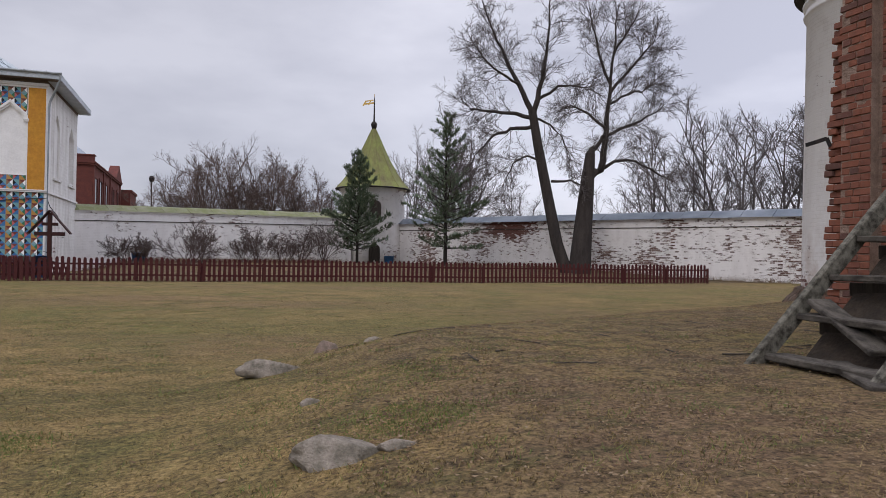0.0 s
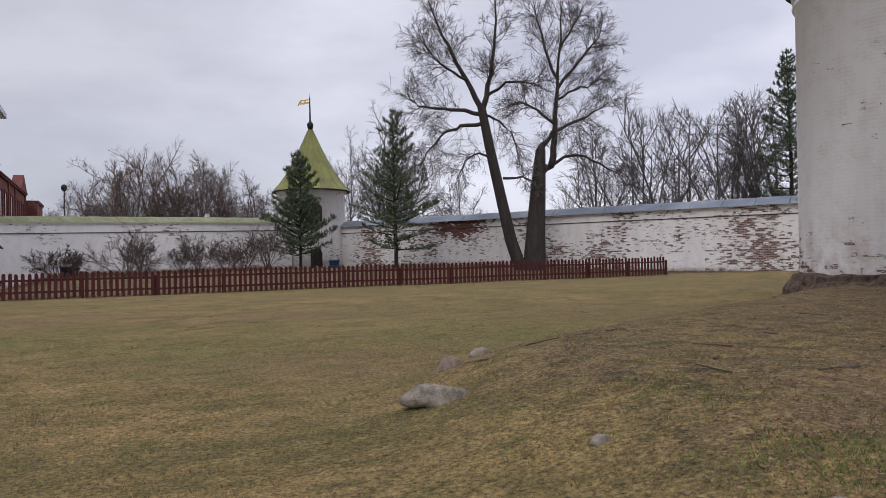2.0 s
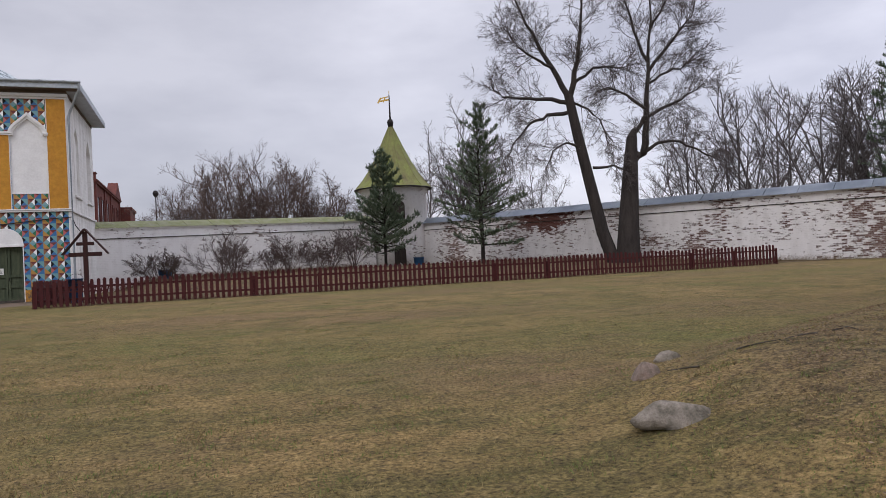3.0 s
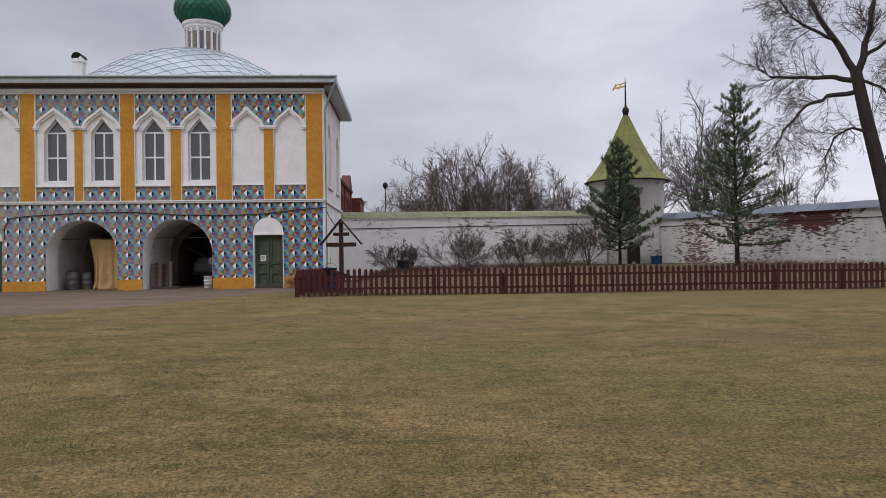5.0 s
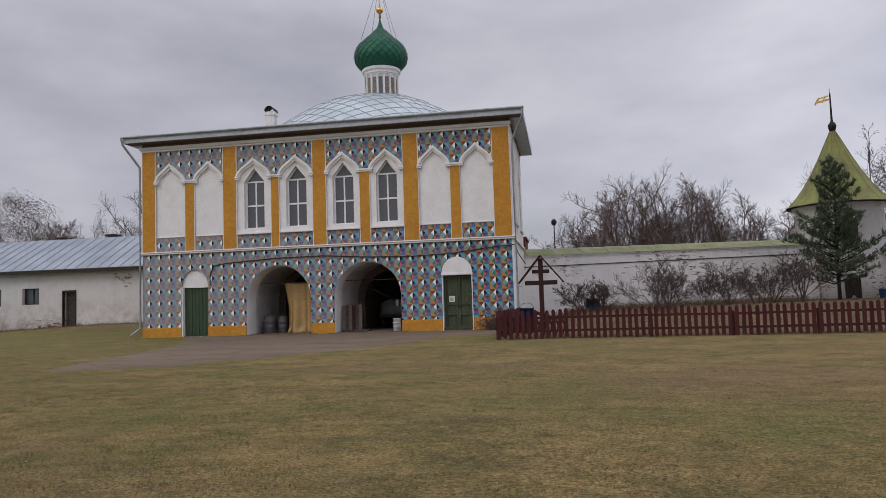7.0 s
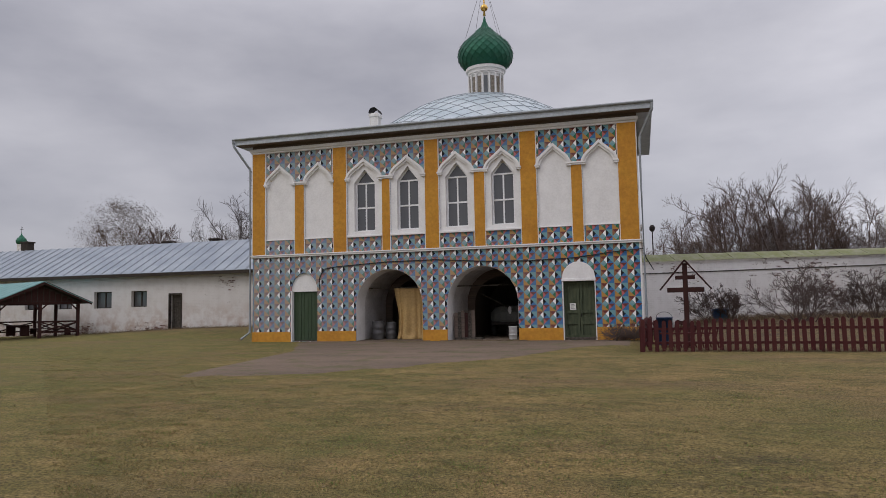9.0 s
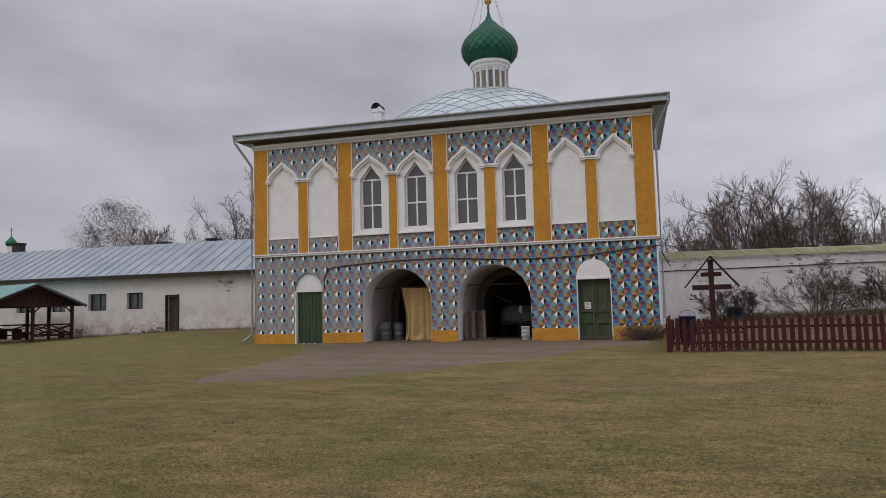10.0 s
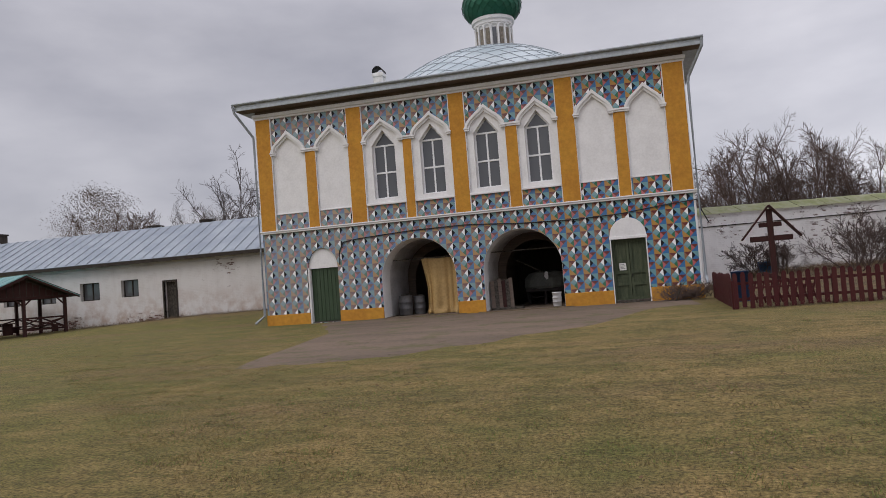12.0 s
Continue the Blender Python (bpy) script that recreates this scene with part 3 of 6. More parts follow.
for a, deep in ((2.0, 0.12), (6.3, 0.36)):
    part("blind_niche", boxes((-0.5, -deep, a - 0.1, a + 1.7, 5.1, 9.0)), M_PLASTER_SIDE, gate)
    part("niche_sill", boxes((0.0, 0.1, a - 0.2, a + 1.8, 5.16, 5.3), bevel=0.015), M_PLASTER_SIDE, gate)
part("side_wall", boxes((-GW, -GW + 0.5, 1.1, GD, -0.6, 10.0)), M_PLASTER_SIDE, gate)
part("rear_wall", boxes((-GW + 0.5, -0.5, GD - 0.4, GD, -0.6, 10.0)), M_PLASTER_SIDE, gate)
part("rear_block", boxes((-17.0, -2.4, GD, 21.0, -0.6, 10.2)), M_PLASTER_SIDE, gate)
part("upper_floor", boxes((-GW + 0.5, -0.5, 1.1, GD - 0.4, 4.2, 4.5)), M_VAULT, gate)

# plinth, belt and cornice
cuts = [-GW - 0.03, DOORS[0][0], DOORS[0][1], ARCHES[0][0], ARCHES[0][1], ARCHES[1][0], ARCHES[1][1], DOORS[1][0], DOORS[1][1], 0.03]
for k in range(0, 10, 2):
    part("plinth", boxes((cuts[k], cuts[k + 1], -0.045, 0.0, -0.5, 0.5 + 0.01 * k), bevel=0.012), M_OCHRE, gate, "ochre painted plinth")
part("belt_course", boxes((-GW - 0.06, 0.06, -0.10, 0.0, 4.30, 4.38), (-GW - 0.09, 0.09, -0.14, 0.0, 4.38, 4.44), bevel=0.012), M_WHITE, gate, "white moulded belt course")
part("belt_course", boxes((0.012, 0.10, 0.0, GD, 4.30, 4.42), bevel=0.012), M_WHITE, gate)
part("cornice", boxes((-GW - 0.05, 0.05, -0.10, 0.0, 9.74, 9.84), (-GW - 0.1, 0.1, -0.17, 0.0, 9.84, 10.0), bevel=0.015), M_WHITE, gate, "white moulded cornice")
PIL = ((-GW, -18.62), (-14.84, -14.07), (-10.0, -9.26), (-5.32, -4.52), (-0.88, 0.0))
for a, b in PIL:
    p = part("pilaster", boxes((a + 0.035, b - 0.035, -0.10, 0.0, 4.44, 9.74), bevel=0.012), M_OCHRE, gate, "ochre painted pilaster")
    part("edge_strip", boxes((a, a + 0.035, -0.08, 0.0, 4.44, 9.74), (b - 0.035, b, -0.08, 0.0, 4.44, 9.74)), M_WHITE, p)
for a, b in ((-16.98, -16.42), (-12.23, -11.77), (-7.56, -7.0), (-2.98, -2.44)):
    p = part("pilaster", boxes((a + 0.03, b - 0.03, -0.07, 0.0, 4.44, 7.98), bevel=0.01), M_OCHRE, gate, "narrow ochre pilaster")
    part("edge_strip", boxes((a, a + 0.03, -0.055, 0.0, 4.44, 7.98), (b - 0.03, b, -0.055, 0.0, 4.44, 7.98)), M_WHITE, p)
    part("capital", boxes((a - 0.06, b + 0.06, -0.11, 0.0, 7.98, 8.06), (a - 0.1, b + 0.1, -0.15, 0.0, 8.06, 8.14), bevel=0.012), M_WHITE, p)


def hood(a, b):
    """A two-step pointed hood moulding over a bay."""
    bm = bmesh.new()
    for inset, wide, deep in ((0.0, 0.12, 0.16), (0.12, 0.10, 0.09)):
        o = keel_curve(a - 0.06 + inset, b + 0.06 - inset, SPRING, APEX + 0.03 - inset * 1.35)
        i = keel_curve(a - 0.06 + inset + wide, b + 0.06 - inset - wide, SPRING, APEX + 0.03 - (inset + wide) * 1.35)
        for (p, q), (r, s) in zip(zip(o, o[1:]), zip(i, i[1:])):
            f = [bm.verts.new((x, -deep, z)) for x, z in (p, q, s, r)]
            g = [bm.verts.new((x, 0.05, z)) for x, z in (p, q, s, r)]
            bm.faces.new(f)
            bm.faces.new((f[0], g[0], g[1], f[1]))
            bm.faces.new((f[2], g[2], g[3], f[3]))
    bmesh.ops.remove_doubles(bm, verts=list(bm.verts), dist=0.001)
    bmesh.ops.recalc_face_normals(bm, faces=list(bm.faces))
    for x0, x1 in ((a - 0.07, a + 0.16), (b - 0.16, b + 0.07)):
        box(bm, x0, x1, -0.15, 0.05, SPRING - 0.12, SPRING - 0.04, 0.01)
        box(bm, x0 - 0.02, x1 + 0.02, -0.18, 0.05, SPRING - 0.04, SPRING + 0.02, 0.01)
    return bm


def window(a, b, parent):
    """A tall white casement in a splayed white surround."""
    c = (a + b) / 2
    l, r, bot, sp, ap = c - 0.545, c + 0.545, 5.42, 7.86, 8.55
    surround = slab(keel_arch(a + 0.002, b - 0.002, SILL, SPRING, APEX - 0.03), [[(l, bot), (r, bot), (r, sp), (c, ap), (l, sp)]], 0.012, 0.42)
    w = part("window", surround, M_WHITE, parent, "tall white-framed window with a pointed head")
    bm = bmesh.new()
    f = 0.075
    for x0, x1, z0, z1 in ((l, l + f, bot, sp), (r - f, r, bot, sp), (l + f, r - f, bot, bot + f), (c - f / 2, c + f / 2, bot + f, sp - 0.04), (l + f, r - f, sp - 0.04, sp + 0.04),
                           (l + f, c - f / 2, 6.58, 6.66), (c + f / 2, r - f, 6.58, 6.66)):
        box(bm, x0, x1, 0.24, 0.32, z0, z1, 0.008)
    beam(bm, (l + 0.02, 0.28, sp + 0.02), (c, 0.28, ap - 0.03), 0.08, 0.09)
    beam(bm, (c, 0.28, ap - 0.03), (r - 0.02, 0.28, sp + 0.02), 0.08, 0.09)
    part("window_frame", bm, M_WHITE_FRAME, w)
    part("window_sill", boxes((a - 0.01, b + 0.01, -0.10, 0.06, SILL - 0.06, SILL + 0.03), bevel=0.01), M_WHITE, w)
    for x0, x1 in ((l + f, c - f / 2), (c + f / 2, r - f)):
        for z0, z1 in ((bot + f, 6.58), (6.66, sp - 0.04)):
            part("pane", boxes((x0 - 0.01, x1 + 0.01, 0.275, 0.285, z0 - 0.01, z1 + 0.01)), M_GLASS, w)
    part("pane", slab([(l + f, sp + 0.03), (r - f, sp + 0.03), (c, ap - 0.06)], [], 0.275, 0.285), M_GLASS, w)
    return w


for a, b, w in BAYS:
    part("hood_mould", hood(a, b), M_WHITE, gate, "white pointed hood moulding")
    if w:
        window(a, b, gate)
    else:
        part("niche_panel", slab(keel_arch(a + 0.002, b - 0.002, SILL, SPRING, APEX - 0.03), [], 0.02, 0.5), M_WHITE, gate, "blank white pointed niche")
        part("niche_sill", boxes((a, b, -0.03, 0.02, SILL - 0.03, SILL + 0.02), bevel=0.008), M_WHITE, gate)

# doors
a, b, t, ap = DOORS[0]
d = part("door", boxes((a + 0.07, (a + b) / 2 - 0.008, 0.22, 0.29, 0.06, 2.52), ((a + b) / 2 + 0.008, b - 0.03, 0.22, 0.29, 0.06, 2.52), bevel=0.01), M_DOOR_GREEN, gate, "worn dark green plank door, shut")
for k in range(7):
    x = a + 0.12 + k * 0.19
    part("plank", boxes((x, x + 0.175, 0.195, 0.222, 0.08, 2.50), bevel=0.006), M_DOOR_GREEN, d)
part("door_frame", boxes((a, a + 0.07, -0.02, 0.6, -0.1, 2.56), bevel=0.01), M_WHITE, gate)
part("threshold", boxes((a + 0.07, b, 0.05, 0.35, -0.1, 0.06), bevel=0.01), M_GREYWOOD, gate)
part("lunette", slab(lunette(a, b, 2.52, ap), [], 0.10, 0.5), M_WHITE, gate, "blank white lunette over the door")
a, b, t, ap = DOORS[1]
d = part("door", boxes((a + 0.04, b - 0.04, 0.26, 0.33, 0.10, 2.66)), M_DOOR_OLIVE, gate, "faded olive green double door, shut")
for x0, x1 in ((a + 0.05, (a + b) / 2 - 0.012), ((a + b) / 2 + 0.012, b - 0.05)):
    leaf = part("leaf", slab(rect(x0, x1, 0.11, 2.64), [rect(x0 + 0.1, x1 - 0.1, 0.22, 0.72), rect(x0 + 0.1, x1 - 0.1, 0.84, 1.22), rect(x0 + 0.1, x1 - 0.1, 1.34, 2.52)], 0.20, 0.26), M_DOOR_OLIVE, d)
part("notice", boxes((a + 0.30, a + 0.58, 0.185, 0.199, 1.36, 1.66)), M_PAPER, d, "white paper notice")
for k in range(4):
    part("printed_line", boxes((a + 0.34, a + 0.54 - 0.04 * (k % 2), 0.182, 0.184, 1.42 + 0.055 * k, 1.445 + 0.055 * k)), M_INK, d)
part("door_handle", boxes(((a + b) / 2 + 0.05, (a + b) / 2 + 0.075, 0.15, 0.20, 1.05, 1.2), bevel=0.004), M_IRON, d)
for x in (a, b - 0.04):
    part("door_jamb", boxes((x, x + 0.04, -0.03, 0.4, 0.0, 2.7)), M_WHITE, gate)
part("threshold", boxes((a + 0.04, b - 0.04, 0.0, 0.5, -0.1, 0.12), bevel=0.01), M_GREYWOOD, gate)
part("lintel", boxes((a - 0.02, b + 0.02, -0.05, 0.3, 2.66, 2.78), bevel=0.01), M_WHITE, gate)
part("lunette", slab(lunette(a, b, 2.78, ap), [], -0.02, 0.5), M_WHITE, gate, "blank white lunette over the door")

# gate passages behind the arches
for a, b in ARCHES:
    part("arch_reveal", slab(round_arch(a - 0.04, b + 0.04, -0.3, 3.545), [round_arch(a + 0.012, b - 0.012, -0.28, 3.505)], 0.02, 1.12), M_WHITE, gate, "white plastered arch reveal")
    part("passage_vault", slab(round_arch(a - 0.5, b + 0.5, -0.3, 4.0), [round_arch(a - 0.05, b + 0.05, -0.28, 3.58)], 1.12, 4.3), M_VAULT, gate, "limewashed passage vault")
    # The deeper vault takes a dark brown, so the passage's shade is in its colour.
    part("passage_vault", slab(round_arch(a - 0.5, b + 0.5, -0.3, 4.0), [round_arch(a + 0.35, b - 0.05, -0.28, 3.2)], 4.3, 8.2), M_SOFFIT, gate, "inner passage with its shade painted dark brown")
    # An added near-black panel closes the passage and stands for its unlit depth.
    part("passage_end", boxes((a - 0.6, b + 0.6, 8.2, 8.5, -0.3, 4.15)), M_DARK, gate, "dark end panel standing in for the passage's shade")
    part("passage_floor", boxes((a - 0.35, b + 0.35, -0.1, 8.2, -0.3, 0.03)), M_PATH, gate)
    bm = bmesh.new()
    beam(bm, (a - 0.1, 1.3, 2.62), (b + 0.1, 1.3, 2.62), 0.05, 0.05)
    part("rail", bm, M_GREYWOOD, gate)

# roof: hipped sheet over the front range, bell-shaped vault rising to the drum
def roof_z(x, y):
    e = min(x + GW + 0.72, 0.72 - x, y + 0.62, 21.6 - y)
    r = math.hypot((x + 9.7) / 10.3, (y - 12.2) / 10.8)
    bell = 4.05 * (0.5 + 0.5 * math.cos(math.pi * min(1.0, r) ** 1.3)) ** 0.85
    return 10.46 + 0.12 * min(e, 2.6) + 0.05 * max(0.0, min(e, 8) - 2.6) + bell * smooth(0.0, 5.0, e)


vs, fs = [], []
rx, ry = np.linspace(-GW - 0.72, 0.72, 66), np.linspace(-0.62, GD + 0.4, 34)
for y in ry:
    for x in rx:
        vs.append((x, y, roof_z(x, y)))
n = len(rx)
for j in range(len(ry) - 1):
    for i in range(n - 1):
        fs.append((j * n + i, j * n + i + 1, (j + 1) * n + i + 1, (j + 1) * n + i))
roof = raw("roof", vs, fs, M_ROOF, gate, "pale galvanised sheet roof swelling into a bell", True)
vs, fs = [], []
rx2, ry2 = np.linspace(-17.2, -2.0, 46), np.linspace(GD + 0.4, 21.4, 30)
for y in ry2:
    for x in rx2:
        vs.append((x, y, roof_z(x, y)))
n = len(rx2)
for j in range(len(ry2) - 1):
    for i in range(n - 1):
        fs.append((j * n + i, j * n + i + 1, (j + 1) * n + i + 1, (j + 1) * n + i))
raw("roof", vs, fs, M_ROOF, gate, "", True)
for sgn in (1, -1):
    for k in range(-24, 26):
        pts = []
        for s in np.linspace(0, 1, 40):
            x = -9.7 + k * 1.25 + sgn * (s - 0.5) * 13
            y = -0.5 + s * 10.2
            if -GW - 0.6 < x < 0.6:
                pts.append((x, y, roof_z(x, y) + 0.008))
        if len(pts) > 3:
            part("seam", tube(bmesh.new(), pts, 0.022, 4), M_SEAM, roof)
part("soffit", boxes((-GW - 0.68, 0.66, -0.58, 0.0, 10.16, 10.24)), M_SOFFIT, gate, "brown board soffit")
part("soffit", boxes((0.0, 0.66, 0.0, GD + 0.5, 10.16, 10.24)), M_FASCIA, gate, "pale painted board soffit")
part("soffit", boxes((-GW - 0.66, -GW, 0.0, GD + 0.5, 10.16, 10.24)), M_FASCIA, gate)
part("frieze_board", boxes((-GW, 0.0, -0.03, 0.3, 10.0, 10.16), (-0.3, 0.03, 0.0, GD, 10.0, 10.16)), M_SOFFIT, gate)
part("fascia", boxes((-GW - 0.72, 0.72, -0.64, -0.58, 10.17, 10.44), (0.66, 0.72, -0.58, GD + 0.5, 10.17, 10.44), (-GW - 0.72, -GW - 0.66, -0.58, GD + 0.5, 10.17, 10.44), bevel=0.01), M_FASCIA, gate, "grey sheet-metal fascia")
part("gutter", tube(bmesh.new(), [(-GW - 0.8, -0.70, 10.47), (0.78, -0.70, 10.47)], 0.06, 8), M_PIPE, gate)
for k in range(20):
    x = -GW + k * 1.02
    part("snow_guard", boxes((x, x + 0.05, -0.4, -0.36, 10.48, 10.62)), M_IRON, roof)
part("drainpipe", tube(bmesh.new(), [(0.72, -0.72, 10.4), (0.70, -0.68, 10.1), (0.16, -0.14, 9.05), (0.12, -0.12, 8.8), (0.12, -0.12, 0.9), (0.14, -0.35, 0.6)], 0.062, 8), M_PIPE, gate, "grey painted drainpipe")
part("drainpipe", tube(bmesh.new(), [(-GW - 0.76, -0.72, 10.4), (-GW - 0.72, -0.66, 10.1), (-GW - 0.1, -0.12, 8.95), (-GW - 0.1, -0.1, 8.7), (-GW - 0.1, -0.1, 0.5), (-GW - 0.5, -0.3, 0.15)], 0.062, 8), M_PIPE, gate, "grey painted drainpipe")
pts = [(-15.62, -0.03, 2.6), (-15.6, -0.03, 3.2), (-15.35, -0.04, 3.62), (-14.6, -0.04, 3.72), (-12.0, -0.04, 3.86), (-9.5, -0.04, 3.88), (-7.2, -0.04, 3.72), (-5.0, -0.04, 3.66), (-3.0, -0.05, 3.72), (-1.2, -0.05, 3.92), (0.1, -0.08, 4.02), (0.2, 0.1, 3.6), (0.5, 0.6, 3.1)]
part("cable", tube(bmesh.new(), pts, 0.022, 6), M_CABLE, gate, "black cable slung along the tiles")

# chimney
bm = boxes((-15.98, -15.42, 7.95, 8.55, 10.9, 13.8), (-16.03, -15.37, 7.9, 8.6, 13.55, 13.75), bevel=0.02)
ch = part("chimney", bm, M_PLASTER_SIDE, gate, "short white plastered chimney")
hoodbm = bmesh.new()
prev = None
for k in range(9):
    an = math.pi * k / 8
    row = [hoodbm.verts.new((-15.7 + 0.31 * math.cos(an), y, 13.8 + 0.34 * math.sin(an))) for y in (7.85, 8.65)]
    if prev:
        hoodbm.faces.new((prev[0], prev[1], row[1], row[0]))
    prev = row
part("chimney_cowl", hoodbm, M_IRON, ch)

# drum, dome and cross
DX, DY = -9.4, 12.3
drum = part("drum", lathe(bmesh.new(), [(1.22, 13.6), (1.22, 15.1), (1.08, 15.16), (1.08, 16.8), (1.2, 16.85), (1.2, 17.03), (1.32, 17.07), (1.32, 17.25), (1.0, 17.35)], 32, (DX, DY, 0)), M_WHITE, gate, "white drum with a blind arcade")
for k in range(16):
    an = 2 * math.pi * k / 16
    ca, sa = math.cos(an), math.sin(an)
    part("colonnette", tube(bmesh.new(), [(DX + 1.14 * ca, DY + 1.14 * sa, 15.15), (DX + 1.14 * ca, DY + 1.14 * sa, 16.75)], 0.055, 6), M_WHITE, drum)
    m = an + math.pi / 16
    pts = []
    for s in range(7):
        th = math.pi * s / 6
        aa = m + (math.pi / 16) * math.cos(th)
        pts.append((DX + 1.15 * math.cos(aa), DY + 1.15 * math.sin(aa), 16.58 + 0.22 * math.sin(th)))
    part("arch", tube(bmesh.new(), pts, 0.045, 5), M_WHITE, drum)
    # Thin dark panel, slightly proud; its colour stands for the shade of an arcade recess.
    bm = boxes((-0.12, 0.12, -0.02, 0.02, 15.3, 16.55))
    bmesh.ops.transform(bm, matrix=Matrix.Translation((DX + 1.085 * math.cos(m), DY + 1.085 * math.sin(m), 0)) @ Matrix.Rotation(m + math.pi / 2, 4, 'Z'), verts=list(bm.verts))
    part("recess_shade_panel", bm, M_STONE if k % 4 else M_GLASS, drum)
PROFILE = ((1.20, 17.20), (1.50, 17.44), (1.75, 17.79), (1.83, 18.15), (1.77, 18.56), (1.54, 18.95), (1.18, 19.31), (0.81, 19.62), (0.50, 19.93), (0.28, 20.25), (0.14, 20.59), (0.08, 20.91))
dome = part("dome", lathe(bmesh.new(), [(r - 0.03, z) for r, z in PROFILE], 32, (DX, DY, 0)), M_DOME, gate, "green onion dome covered with diamond shingles", True)


def dome_at(an, s):
    s = max(0.0, min(10.999, s))
    k = int(s)
    r = PROFILE[k][0] + (PROFILE[k + 1][0] - PROFILE[k][0]) * (s - k)
    z = PROFILE[k][1] + (PROFILE[k + 1][1] - PROFILE[k][1]) * (s - k)
    return r, z


for row in range(13):
    s0 = row * 0.62
    cnt = 22
    for k in range(cnt):
        an = 2 * math.pi * (k + 0.5 * (row % 2)) / cnt
        hw = math.pi / cnt
        q = []
        for da, ds, lift in ((0, 0.0, 0.07), (hw, 0.62, 0.02), (0, 1.24, 0.0), (-hw, 0.62, 0.02)):
            r, z = dome_at(an + da, s0 + ds)
            q.append((DX + (r + lift) * math.cos(an + da), DY + (r + lift) * math.sin(an + da), z))
        raw("shingle", q, [(0, 1, 2, 3)], M_DOME, dome)
fin = bmesh.new()
lathe(fin, [(0.09, 20.98), (0.06, 21.28), (0.2, 21.38), (0.26, 21.53), (0.2, 21.68), (0.05, 21.78), (0.04, 21.98)], 14, (DX, DY, 0))
cx = part("finial", fin, M_GOLD, gate, "gilded ball under the cross", True)
bm = boxes((DX - 0.045, DX + 0.045, DY - 0.03, DY + 0.03, 21.88, 24.58), (DX - 0.65, DX + 0.65, DY - 0.03, DY + 0.03, 23.48, 23.58), (DX - 0.32, DX + 0.32, DY - 0.03, DY + 0.03, 23.98, 24.08))
beam(bm, (DX - 0.35, DY, 22.78), (DX + 0.35, DY, 22.53), 0.06, 0.08)
part("cross", bm, M_GOLD, gate, "gilded eight-pointed cross")
for a in range(4):
    an = math.pi / 4 + a * math.pi / 2
    part("stay_wire", tube(bmesh.new(), [(DX, DY, 23.53), (DX + 1.5 * math.cos(an), DY + 1.5 * math.sin(an), 19.2)], 0.012, 4), M_IRON, gate)


# ---- perimeter walls and corner tower ----
def perimeter(name, a, b, za, zb, base_a, base_b, mat, cap_mat, label, cap_h, cap_w):
    """A thick wall between two plan points, with a string course and a ridged cap."""
    a, b = Vector((*a, 0)), Vector((*b, 0))
    d = b - a
    L = d.length
    ob = thing(name, label, "wall", (a.x, a.y, 0), math.degrees(math.atan2(d.y, d.x)), kind="structure")

    def prism(y0, y1, top, low=None):
        n = 24
        bm = bmesh.new()
        rows = []
        for k in range(n + 1):
            s = k / n
            zt = za + (zb - za) * s + top
            zl = base_a + (base_b - base_a) * s - 0.8 if low is None else za + (zb - za) * s + low
            rows.append([bm.verts.new((L * s, y, z)) for y, z in ((y0, zl), (y1, zl), (y1, zt), (y0, zt))])
        for p, q in zip(rows, rows[1:]):
            for k in range(4):
                bm.faces.new((p[k], p[(k + 1) % 4], q[(k + 1) % 4], q[k]))
        bm.faces.new(rows[0])
        bm.faces.new(rows[-1][::-1])
        bmesh.ops.recalc_face_normals(bm, faces=list(bm.faces))
        return bm
    part("wall_body", prism(-0.7, 0.7, -cap_h), mat, ob)
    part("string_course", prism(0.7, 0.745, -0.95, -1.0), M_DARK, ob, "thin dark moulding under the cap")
    part("cornice", prism(-0.76, 0.76, -cap_h + 0.06, -cap_h - 0.08), mat, ob)
    bm = bmesh.new()
    n = int(L / (0.95 if cap_mat is M_CAP_W else 1.9))
    for k in range(n):
        s0, s1 = k / n, (k + 1) / n
        lift = 0.012 * (k % 2)
        z0, z1 = za + (zb - za) * s0, za + (zb - za) * s1
        for y0, y1, t0, t1 in ((-cap_w, 0, -cap_h + 0.02, 0.12), (0, cap_w, 0.12, -cap_h + 0.02)):
            q = [bm.verts.new(v) for v in ((L * s0, y0, z0 + t0 + lift), (L * s1 - 0.03, y0, z1 + t0 + lift), (L * s1 - 0.03, y1, z1 + t1 + lift), (L * s0, y1, z0 + t1 + lift))]
            bm.faces.new(q)
    r = bmesh.ops.solidify(bm, geom=list(bm.faces), thickness=0.045)
    part("wall_cap", bm, cap_mat, ob)
    return ob


perimeter("wall_west", (19.9, 20.9), (-1.0, 9.0), 4.85, 4.2, 0.62, 0.5, M_WALL_W, M_CAP_W, "long white limewashed monastery wall with a pale green cap", 0.34, 0.84)
perimeter("wall_east", (56.0, -32.2), (25.0, 21.5), 4.3, 4.55, 0.1, 0.6, M_WALL_E, M_CAP_E, "long white wall peeling to red brick under a blue-grey metal cap", 0.42, 1.0)

TX, TY = 22.7, 22.6
tower = thing("corner_tower", "round white corner tower under a mossy green tent roof", "tower", (TX, TY, 0))
part("tower_wall", lathe(bmesh.new(), [(3.12, -0.3), (2.98, 2.0), (2.92, 7.1), (3.05, 7.15), (3.05, 7.32), (3.2, 7.36), (3.2, 7.5), (2.8, 7.55)], 40), M_WALL_W, tower, "", True)
part("eave_rim", lathe(bmesh.new(), [(3.1, 7.36), (3.48, 7.34), (3.52, 7.42), (3.2, 7.54)], 40), M_IRON, tower, "dark metal eave rim")
